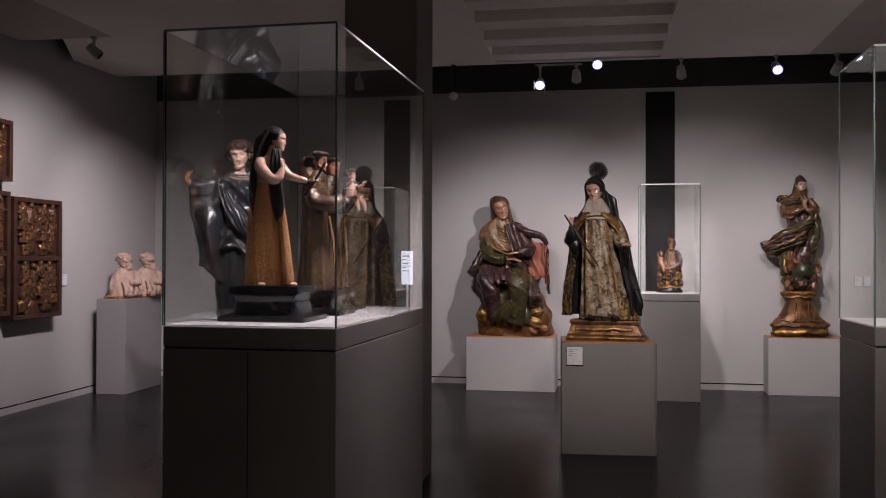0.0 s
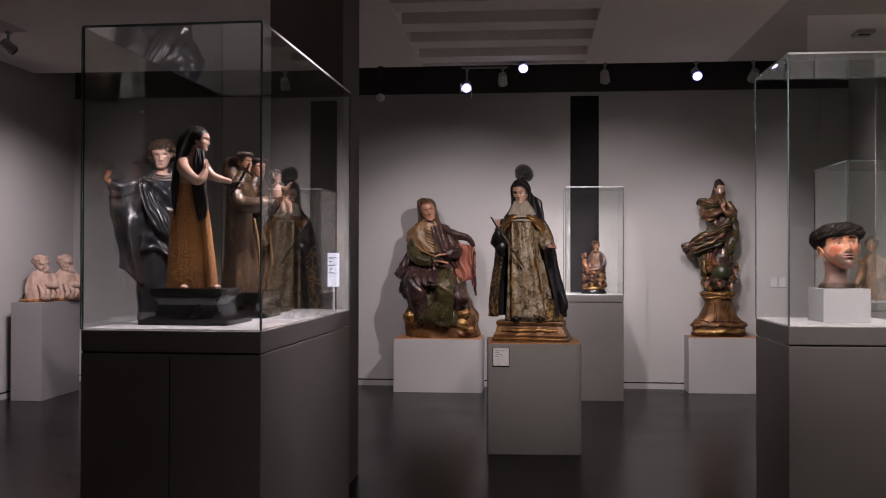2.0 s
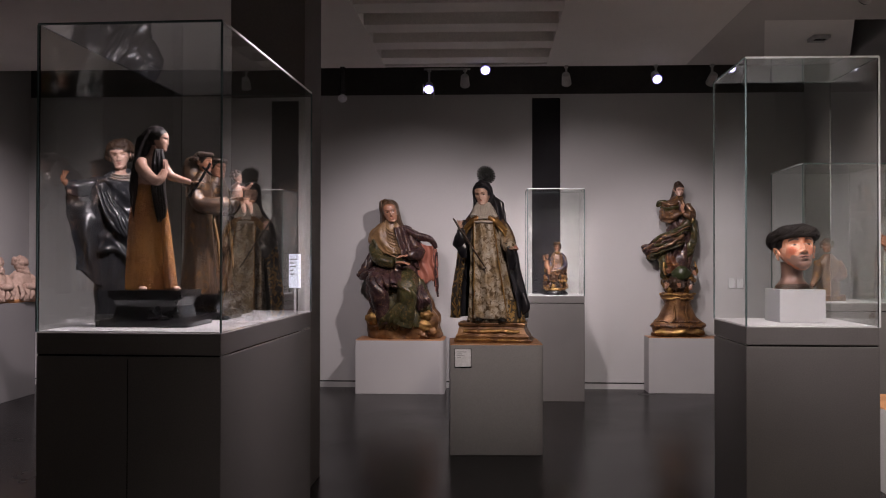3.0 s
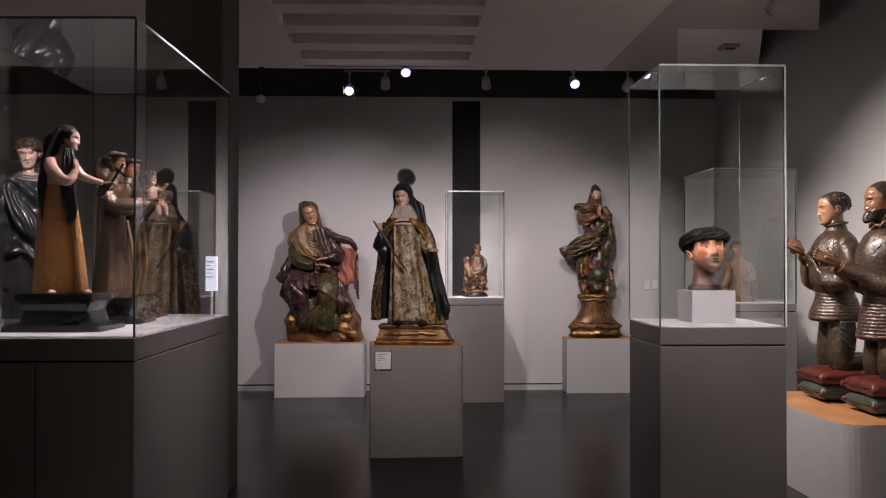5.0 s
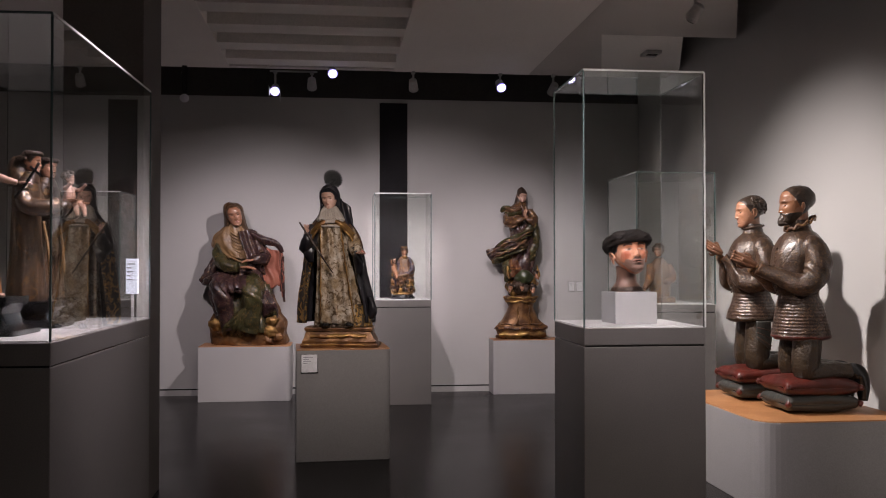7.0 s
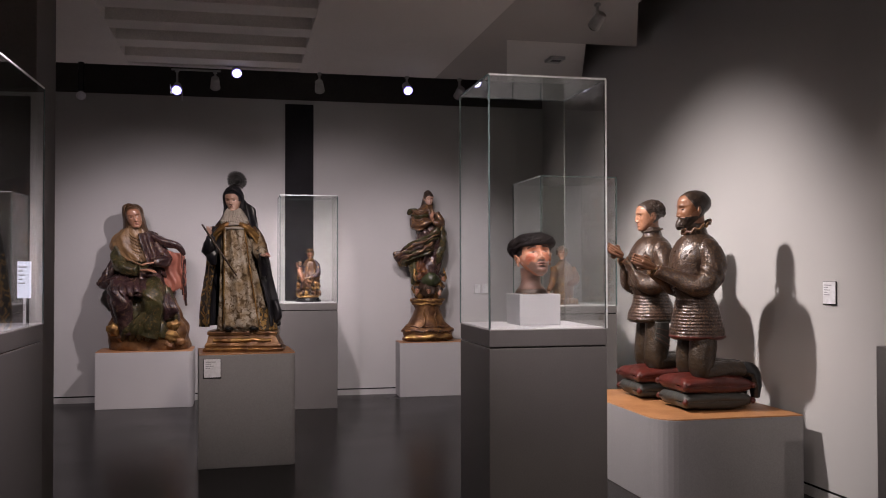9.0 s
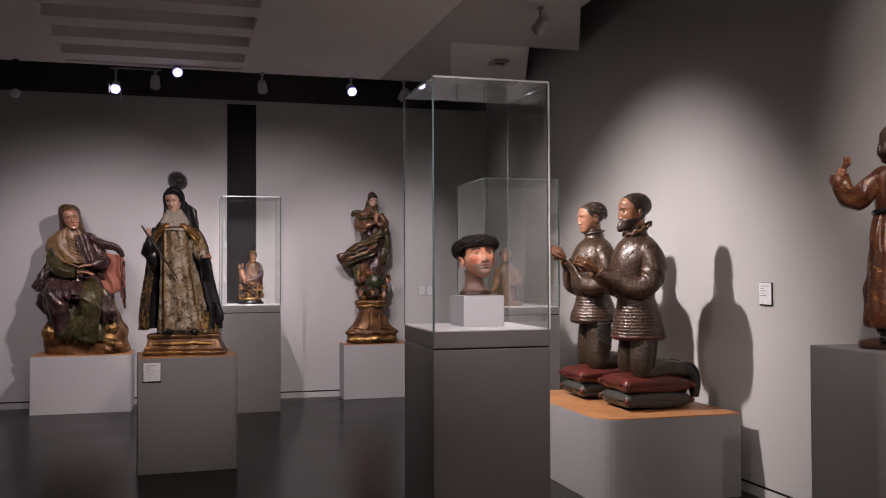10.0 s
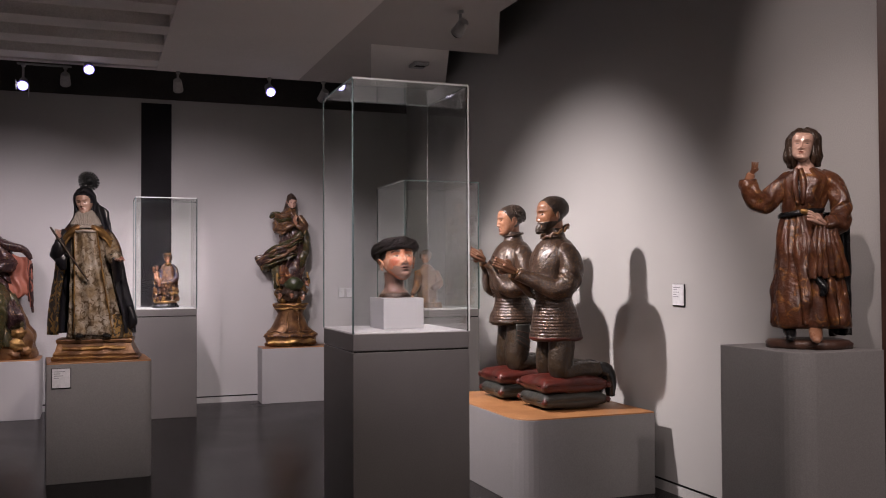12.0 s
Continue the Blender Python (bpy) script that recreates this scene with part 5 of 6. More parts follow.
def corner_figure():
    s = Carving()
    s.moulding([(0, 0.13, 0.10), (0.05, 0.13, 0.10), (0.06, 0.12, 0.09)], BROWNROBE)
    s.loft([(0.05, 0, 0, 0.10, 0.09), (0.2, 0, 0, 0.105, 0.09), (0.33, 0.0, 0, 0.115, 0.08), (0.40, 0, 0, 0.07, 0.06), (0.44, 0, 0, 0.035, 0.035)], BROWNROBE, 22, 40, 0.08, 7, 0.5, 1, 0.08)
    s.tube([(-0.09, 0, 0.36), (-0.13, -0.08, 0.24), (-0.20, -0.14, 0.14)], [0.04, 0.04, 0.025], RELIEF, 12, 18, 1, 0.1)
    s.tube([(0.09, 0, 0.36), (0.12, -0.05, 0.24), (0.02, -0.12, 0.20)], [0.04, 0.04, 0.025], RELIEF, 12, 18, 1, 0.1)
    s.hand((-0.215, -0.15, 0.12), 0.07, SKIN, (-0.6, -0.6, -0.3))
    s.head((-0.01, -0.02, 0.51), 0.13, TANSKIN, HAIRBR, yaw=-50, hairline=0.3, wrap=1.1)
    s.curls((-0.01, 0.0, 0.515), 0.125, HAIRBR, 0.014, 70, 12, -0.2)
    return s.done("small_saint_statuette", cm @ pose(-0.045, 0.30, 1.208) @ Matrix.Diagonal((0.93, 0.93, 0.93, 1)), "small gilded half-figure statuette leaning forward", detail=0.004, freq=30)


def kneeling_man(m, bearded, label):
    """A man in armour kneeling in prayer on two stacked cushions; he looks along -x."""
    s = Carving()
    # cushions
    for z, mat, w in ((0.066, CUSHGREY, 0.98), (0.170, CUSHRED, 1.0)):
        def cush(a, t, z=z, w=w):
            u, v = a * 2 - 1, t * 2 - 1
            edge = (1 - abs(u) ** 4) * (1 - abs(v) ** 4)
            return (0.07 + u * 0.265 * w * (1 - 0.05 * (1 - abs(v))), v * 0.21 * w * (1 - 0.05 * (1 - abs(u))), z + 0.064 * edge ** 0.34 + 0.006 * math.sin(u * 5 + z * 60) * math.sin(v * 4 + 1))

        def under(a, t, z=z, w=w):
            p = cush(a, t, z, w)
            return (p[0], p[1], 2 * z - p[2])
        s.sheet(cush, mat, 22, 22, 0.004)
        s.sheet(under, mat, 22, 22, 0.004)
        for sx in (-1, 1):
            for sy in (-1, 1):
                s.ball((0.07 + sx * 0.255 * w, sy * 0.205 * w, z), 0.020, CUSHRED, rough=0.5, rows=8, cols=9)
    # legs
    for sy in (-1, 1):
        y = sy * 0.10
        s.tube([(0.015, y * 0.85, 0.56), (0.01, y * 0.9, 0.44), (-0.005, y, 0.29), (0.04, y, 0.26), (0.20, y * 0.9, 0.27), (0.36, y * 0.85, 0.265)], [0.088, 0.094, 0.086, 0.07, 0.064, 0.045], HOSE, 18, 44, 1.0, 0.02, sy)
        s.tube([(0.28, y * 0.85, 0.27), (0.37, y * 0.85, 0.255), (0.405, y * 0.85, 0.17), (0.41, y * 0.85, 0.07)], [0.05, 0.058, 0.048, 0.03], BLACK, 12, 18)
    hem = 0.50 if bearded else 0.585
    # skirt of the doublet, then the cuirass with its waist
    s.loft([(hem, 0.015, 0, 0.195, 0.185), (hem + 0.05, 0.015, 0, 0.187, 0.18), (0.69, 0.008, 0, 0.155, 0.16), (0.77, 0.0, 0, 0.128, 0.142), (0.81, 0.0, 0, 0.13, 0.146)], SKIRT, 26, 60, 0.015, 10, 0, 0, 0.02)
    s.loft([(hem - 0.022, 0.015, 0, 0.17, 0.16), (hem - 0.006, 0.015, 0, 0.196, 0.186), (hem + 0.006, 0.015, 0, 0.197, 0.187)], CUSHRED if bearded else HOSE, 6, 60)
    s.loft([(0.77, 0, 0, 0.126, 0.14), (0.86, -0.025, 0, 0.147, 0.16), (0.97, -0.022, 0, 0.155, 0.178), (1.07, -0.005, 0, 0.155, 0.192), (1.145, 0.01, 0, 0.135, 0.175), (1.19, 0.012, 0, 0.105, 0.125), (1.222, 0.014, 0, 0.076, 0.080), (1.285, 0.008, 0, 0.066, 0.068)], ARMOUR, 40, 64, 0.008, 9, 0, 0, 0.03)
    for i in range(12):
        s.ball((-0.155 - 0.022 * math.sin(i * 0.28), -0.01, 1.09 - i * 0.028), 0.008, ARMOUR, rows=6, cols=7)
    for i in range(2):
        s.tube([(-0.10 - 0.03 * i, -0.145 + 0.05 * i, 1.10), (-0.155, -0.085 + 0.05 * i, 0.98), (-0.15, -0.06 + 0.04 * i, 0.84)], [0.004, 0.005, 0.004], SKIRT, 7, 24, 0.6, 0.1)
    if not bearded:
        s.sheet(lambda a, t: (-0.045 + 0.11 * t, -0.192 - 0.01 * math.sin(3.1 * t) + 0.01 * (1 - a), hem - 0.01 - (1 - a) * (0.13 + 0.08 * t)), CUSHGREY, 14, 10, 0.012)
        for q in (0.35, 0.62, 0.86):
            s.tube([(-0.045, -0.20, hem - 0.01 - q * 0.13), (0.01, -0.212, hem - 0.01 - q * 0.17), (0.065, -0.20, hem - 0.01 - q * 0.21)], [0.004] * 3, FRAMEW, 6, 12)
    # arms in close sleeves, hands joined in prayer
    for sy in (-1, 1):
        s.ball((0.025, sy * 0.155, 1.085), (0.086, 0.072, 0.095), ARMOUR, rough=0.04, rows=16, cols=24)
        s.tube([(0.025, sy * 0.165, 1.10), (0.035, sy * 0.200, 0.99), (0.0, sy * 0.205, 0.885), (-0.075, sy * 0.175, 0.850), (-0.18, sy * 0.105, 0.900), (-0.30, sy * 0.045, 0.955)], [0.078, 0.086, 0.080, 0.074, 0.060, 0.042], ARMOUR, 26, 90, 1.0, 0.04, sy)
        for i in range(5):
            s.tube([(0.065 - 0.012 * i, sy * (0.215 + 0.055 * math.cos(b) * 1.1), 1.03 - 0.03 * i + 0.0 * b + 0.02 * math.sin(b)) for b in np.linspace(-1.2, 1.2, 7)], [0.004] * 7, SKIRT, 6, 20, 1.0, 0.2)
        for t in (0.25, 0.5):
            s.tube([(-0.15 - 0.2 * t, sy * (0.115 - 0.1 * t), 0.895 + 0.10 * t), (-0.158 - 0.2 * t, sy * (0.112 - 0.1 * t), 0.898 + 0.10 * t)], [0.055 - 0.02 * t] * 2, SKIRT, 16, 6)
        s.tube([(-0.288, sy * 0.048, 0.95), (-0.305, sy * 0.043, 0.962)], [0.046, 0.044], BROWNROBE, 14, 8, 1.0, 0.14)
        s.hand((-0.355, sy * 0.024, 0.995), 0.135, HANDSKIN, (-0.88, -sy * 0.10, 0.42), 0.06, (0, sy, 0))
    if not bearded:
        # forearms drawn in and the joined hands lifted
        s.v = [(p[0] * (1 - 0.26 * min(1, max(0, -p[0] - 0.17) / 0.1)), p[1], p[2] + 0.09 * min(1, max(0, -p[0] - 0.165) / 0.16)) if 0.8 < p[2] < 1.12 else p for p in s.v]
    # collar and head
    q = 0.096 if bearded else 0.076
    ring = [(0.012 + q * math.cos(a), q * math.sin(a), 1.262 + (0.010 * math.sin(11 * a) if bearded else 0) + (0.042 if bearded else 0.012) * math.cos(a)) for a in np.linspace(0, 2 * math.pi, 30)]
    s.tube(ring, [0.011 if bearded else 0.009] * 30, BROWNROBE if bearded else ARMOUR, 8, 120, 1.0, 0.12 if bearded else 0.0)
    c, first = (-0.018, 0, 1.388), len(s.v)
    s.head(c, 0.262, TANSKIN if bearded else SKIN, HAIR, yaw=-94, pitch=4, hairline=0.66 if bearded else 0.58, wrap=1.50, beard=bearded)
    s.tube([(0.01, 0, 1.22), (0.005, 0, 1.30), (0.0, 0, 1.36)], [0.068, 0.064, 0.066], TANSKIN, 16, 12)
    if bearded:
        s.tube([(-0.085, 0.010, 1.295), (-0.108, 0.012, 1.262), (-0.108, 0.012, 1.242)], [0.040, 0.034, 0.010], HAIR, 14, 16, 1.1, 0.15)
        s.ball((0.012, 0.0, 1.432), (0.106, 0.092, 0.090), HAIRCAP, rough=0.03, rows=18, cols=26)
    else:
        s.ball((0.016, 0.0, 1.430), (0.102, 0.093, 0.090), HAIR, rough=0.05, rows=18, cols=26)
        rnd = random.Random(2)
        # short wavy hair, clear of the forehead
        for i in range(260):
            d = Vector((rnd.gauss(0.2, 1), rnd.gauss(0, 1), rnd.gauss(0.3, 1))).normalized()
            if d.x < -0.55 and d.z < 0.72 or d.z < -0.55 or d.x < -0.1 and d.z < 0.0:
                continue
            s.ball(Vector((0.016, 0.0, 1.430)) + Vector((d.x * 0.102, d.y * 0.093, d.z * 0.090)), (0.017, 0.013, 0.008), HAIR, (math.degrees(d.y) * -0.9, math.degrees(d.x) * 0.9, rnd.uniform(-40, 40)), 0.35, 6, 9, i)
    if not bearded:
        s.v = s.v[:first] + [(p[0] * 0.91, p[1] * 0.91, 1.255 + (p[2] - 1.255) * 0.90) for p in s.v[first:]]
    return s.done("kneeling_man_statue", m, label, detail=0.003, freq=18)


def standing_child():
    s = Carving()
    s.moulding([(0, 0.215, 0.15), (0.03, 0.22, 0.155), (0.042, 0.205, 0.14)], FRAMEW, 24)
    for x, y in ((-0.10, -0.12), (0.02, -0.17)):
        s.tube([(x, y + 0.10, 0.13), (x, y + 0.03, 0.072), (x - 0.01, y - 0.06, 0.055)], [0.035, 0.034, 0.018], SKIN if x > 0 else BLACK, 12, 14, 0.7)
    # tunic, drawn in by the belt
    s.loft([(0.10, 0.0, 0.01, 0.185, 0.14), (0.135, 0.0, 0.0, 0.202, 0.155), (0.30, -0.008, 0, 0.178, 0.14), (0.48, -0.02, 0, 0.150, 0.125), (0.60, -0.03, 0, 0.122, 0.102), (0.672, -0.032, 0, 0.100, 0.088), (0.70, -0.03, 0, 0.106, 0.092), (0.76, -0.018, 0, 0.118, 0.10), (0.83, -0.004, 0, 0.132, 0.098), (0.872, 0.0, 0, 0.105, 0.082), (0.90, -0.008, 0, 0.055, 0.055)], REDROBE, 70, 140, 0.11, 5, 0.25, 0.6, 0.10, None, True)
    s.tube([(-0.032 + 0.106 * math.cos(a), 0.096 * math.sin(a), 0.672 + 0.012 * math.cos(a)) for a in np.linspace(0, 2 * math.pi, 25)], [0.010] * 25, BLACK, 8, 60, 1.5)
    s.ball((-0.02, -0.102, 0.676), (0.024, 0.008, 0.013), GOLD)
    # slit collar
    s.tube([(-0.055, -0.082, 0.878), (-0.05, -0.103, 0.80), (-0.05, -0.105, 0.73)], [0.005, 0.006, 0.003], BLACK, 7, 14)
    for sx in (-1, 1):
        s.tube([(-0.05 + sx * 0.01, -0.084, 0.89), (-0.045 + sx * 0.022, -0.106, 0.81), (-0.045 + sx * 0.012, -0.108, 0.71)], [0.014, 0.016, 0.008], REDROBE, 9, 16, 1.0, 0.2, sx)
    # long soft folds of the skirt
    for i in range(5):
        a = -1.25 + 0.56 * i + 0.2 * math.sin(i * 5)
        s.tube([(-0.03 + 0.095 * math.sin(a), -0.088 * math.cos(a), 0.655), (-0.02 + 0.135 * math.sin(a), -0.118 * math.cos(a), 0.47 + 0.04 * (i % 2)), (0.172 * math.sin(a + 0.06), -0.138 * math.cos(a), 0.27), (0.190 * math.sin(a + 0.1), -0.146 * math.cos(a), 0.12)], [0.006, 0.014 + 0.008 * (i % 3), 0.024, 0.018], REDROBE, 12, 40, 1.0, 0.4, i * 2.3)
    # raised arm in a wide sleeve
    s.tube([(-0.06, 0, 0.85), (-0.135, -0.015, 0.80), (-0.205, -0.04, 0.735), (-0.262, -0.07, 0.735), (-0.296, -0.085, 0.80), (-0.300, -0.09, 0.845)], [0.046, 0.048, 0.050, 0.054, 0.048, 0.038], REDROBE, 34, 90, 1.0, 0.12)
    s.tube([(-0.295, -0.085, 0.80), (-0.292, -0.095, 0.85), (-0.285, -0.10, 0.870)], [0.026, 0.023, 0.02], TANSKIN, 10, 12)
    s.hand((-0.280, -0.105, 0.880), 0.060, TANSKIN, (0.2, -0.6, 0.8), 0.15, (0.2, -1, -0.2))
    # lowered arm, its hand gathering the cloth
    s.tube([(0.06, 0, 0.852), (0.135, -0.005, 0.80), (0.168, -0.015, 0.70), (0.150, -0.06, 0.620), (0.10, -0.11, 0.608), (0.072, -0.125, 0.615)], [0.050, 0.052, 0.055, 0.054, 0.046, 0.034], REDROBE, 34, 90, 1.0, 0.12, 2)
    s.hand((0.055, -0.138, 0.622), 0.095, PALESKIN, (-0.55, -0.45, 0.30), 0.12, (0.3, -0.8, 0.4))
    for i in range(6):
        s.tube([(0.035 + 0.014 * i, -0.125, 0.60), (0.012 + 0.026 * i, -0.150 + 0.008 * i, 0.48), (0.008 + 0.032 * i, -0.155 + 0.012 * i, 0.345 + 0.012 * (i % 2))], [0.016, 0.026, 0.022], REDROBE, 10, 22, 0.8, 0.22, i)
    s.tube([(0.02, -0.135, 0.35), (0.06, -0.14, 0.30), (0.05, -0.145, 0.26)], [0.02, 0.03, 0.012], BLACK, 10, 14, 0.8, 0.2)
    # dark cloak hanging behind the arm
    s.sheet(lambda a, t: (0.07 + 0.135 * t + 0.03 * (1 - a), 0.03 + 0.06 * t - 0.022 * math.sin(t * 11 + a * 2), 0.06 + 0.62 * a), BLACK, 24, 24, 0.02)
    # head with a bob of wavy hair
    s.loft([(0.865, -0.01, -0.02, 0.072, 0.074), (0.895, -0.012, -0.01, 0.056, 0.056), (0.93, -0.015, -0.008, 0.044, 0.046), (0.965, -0.018, -0.01, 0.046, 0.05)], PALESKIN, 8, 24)
    s.head((-0.022, -0.03, 1.005), 0.172, PALESKIN, HAIRBR, yaw=-8, pitch=-10, roll=3, hairline=0.60, wrap=1.25, ears=False)
    s.ball((-0.012, 0.018, 1.035), (0.076, 0.076, 0.066), HAIRBR, rough=0.06, rows=18, cols=26)
    for i in range(34):
        a = 0.62 + (2 * math.pi - 1.24) * i / 33
        x, y = 0.078 * math.sin(a), -0.070 * math.cos(a)
        k = math.sin(i * 2.1)
        s.tube([(-0.012 + x * 0.25, 0.008 + y * 0.3, 1.098), (-0.012 + x * 0.88, 0.010 + y * 0.9, 1.06), (-0.012 + x * 1.02, 0.014 + y, 1.005), (-0.012 + x * (1.04 + 0.06 * k), 0.014 + y, 0.955), (-0.012 + x * 0.98, 0.02 + y * 0.9, 0.918 + 0.012 * k)], [0.010, 0.014, 0.014, 0.017, 0.009], HAIRBR, 9, 30, 1.0, 0.25, i)
    return s.done("standing_child_statue", pose(3.33, 3.665, 1.166, 0, 0, -36) @ Matrix.Diagonal((0.93, 0.97, 0.985, 1)), "painted child statue in red-brown tunic with raised hand", detail=0.008, freq=13)


# ---- statuettes in the large case; poses are given from its front edge ----
def black_plinth(m, w, d, h, label):
    s = Carving()
    s.moulding([(0, w, d), (0.022, w, d), (0.03, w * 0.92, d * 0.92), (0.04, w * 0.72, d * 0.72), (h * 0.55, w * 0.66, d * 0.66), (h - 0.045, w * 0.72, d * 0.72), (h - 0.03, w * 0.80, d * 0.80), (h, w * 0.80, d * 0.80)], BLACK)
    return s.done("statuette_base", m, label, "base", "black statuette bases")


def penitent():
    s = Carving()
    # stiff woven robe with one deep pleat
    s.loft([(0.0, -0.018, 0, 0.120, 0.085), (0.10, -0.020, 0, 0.114, 0.082), (0.25, -0.026, 0, 0.100, 0.074), (0.36, -0.032, 0, 0.088, 0.066), (0.45, -0.034, 0, 0.070, 0.056), (0.52, -0.034, 0, 0.060, 0.050)], OCHRE, 50, 110, 0.045, 7, 0.05, 0.4, 0.03)
    s.tube([(0.028, -0.052, 0.48), (0.045, -0.068, 0.30), (0.062, -0.078, 0.12), (0.070, -0.080, 0.005)], [0.010, 0.020, 0.026, 0.030], OCHRE, 12, 30, 1.0, 0.05)
    # bare shoulders and neck
    s.loft([(0.44, -0.030, 0, 0.060, 0.050), (0.52, -0.032, 0, 0.066, 0.054), (0.58, -0.034, 0.0, 0.068, 0.050), (0.615, -0.030, 0, 0.052, 0.042), (0.640, -0.012, -0.004, 0.028, 0.028), (0.68, 0.0, -0.008, 0.025, 0.027)], PALESKIN, 20, 36)
    s.head((0.012, -0.012, 0.708), 0.112, PALESKIN, HAIRBLK, yaw=72, pitch=4, hairline=0.50, wrap=1.25, ears=False)
    s.ball((-0.004, 0.004, 0.727), (0.057, 0.054, 0.050), HAIRBLK, rough=0.05, rows=16, cols=22)
    # hair swept back in one mass, with locks on it
    s.tube([(-0.012, 0.004, 0.745), (-0.050, 0.004, 0.70), (-0.070, 0.0, 0.62), (-0.090, -0.006, 0.50), (-0.090, -0.012, 0.38), (-0.075, -0.015, 0.31)], [0.034, 0.040, 0.036, 0.030, 0.024, 0.008], HAIRBLK, 22, 60, 0.9, 0.12, 1)
    for i in range(9):
        k = (i - 4) / 4
        s.tube([(-0.012 + 0.02 * k, -0.045 + 0.004 * i, 0.748), (-0.050 + 0.012 * k, -0.046 + 0.006 * i, 0.69), (-0.072 + 0.02 * k, -0.048 + 0.006 * i, 0.60), (-0.088 + 0.022 * k, -0.050 + 0.006 * i, 0.48), (-0.08 + 0.02 * k, -0.048 + 0.005 * i, 0.34 + 0.02 * (i % 3))], [0.007, 0.010, 0.011, 0.010, 0.003], HAIRBLK, 8, 34, 1.0, 0.25, i)
    for i in range(5):
        s.tube([(0.000 + 0.006 * i, -0.040, 0.66), (-0.008 + 0.010 * i, -0.060, 0.58), (-0.010 + 0.011 * i, -0.070, 0.47), (0.004 + 0.009 * i, -0.076, 0.38), (0.012 + 0.006 * i, -0.078, 0.315 + 0.015 * (i % 2))], [0.008, 0.013, 0.014, 0.013, 0.004], HAIRBLK, 9, 36, 0.9, 0.25, i + 3)
    # near arm folded to the breast
    s.tube([(-0.068, -0.030, 0.600), (-0.062, -0.058, 0.565), (-0.025, -0.090, 0.522), (0.008, -0.104, 0.508), (0.030, -0.100, 0.530), (0.040, -0.092, 0.556)], [0.030, 0.031, 0.027, 0.024, 0.020, 0.015], PALESKIN, 16, 44)
    s.hand((0.042, -0.088, 0.570), 0.045, PALESKIN, (0.0, 0.25, 1), 0.08, (0.3, -1, 0))
    # other arm held out with the crucifix
    s.tube([(0.03, -0.02, 0.585), (0.065, -0.035, 0.540), (0.110, -0.045, 0.520), (0.160, -0.052, 0.508)], [0.026, 0.022, 0.017, 0.012], PALESKIN, 14, 30)
    s.hand((0.180, -0.055, 0.508), 0.045, PALESKIN, (1, -0.1, 0.0), 0.1)
    s.tube([(0.150, -0.07, 0.435), (0.205, -0.064, 0.520), (0.250, -0.055, 0.600)], [0.007, 0.007, 0.006], BLACK, 8, 10)
    s.tube([(0.212, -0.064, 0.580), (0.255, -0.055, 0.545)], [0.006, 0.006], BLACK, 8, 6)
    for x in (-0.055, 0.095):
        s.ball((x, -0.085, 0.006), (0.020, 0.036, 0.012), PALESKIN)
    return s.done("penitent_statuette", lm @ pose(-0.045, 0.42, 1.241 + 0.17, 0, 0, 21) @ Matrix.Diagonal((1.0, 1.0, 1.01, 1)), "painted long-haired penitent statuette in ochre woven robe", group="statuettes in the large case", detail=0.0012, freq=40)


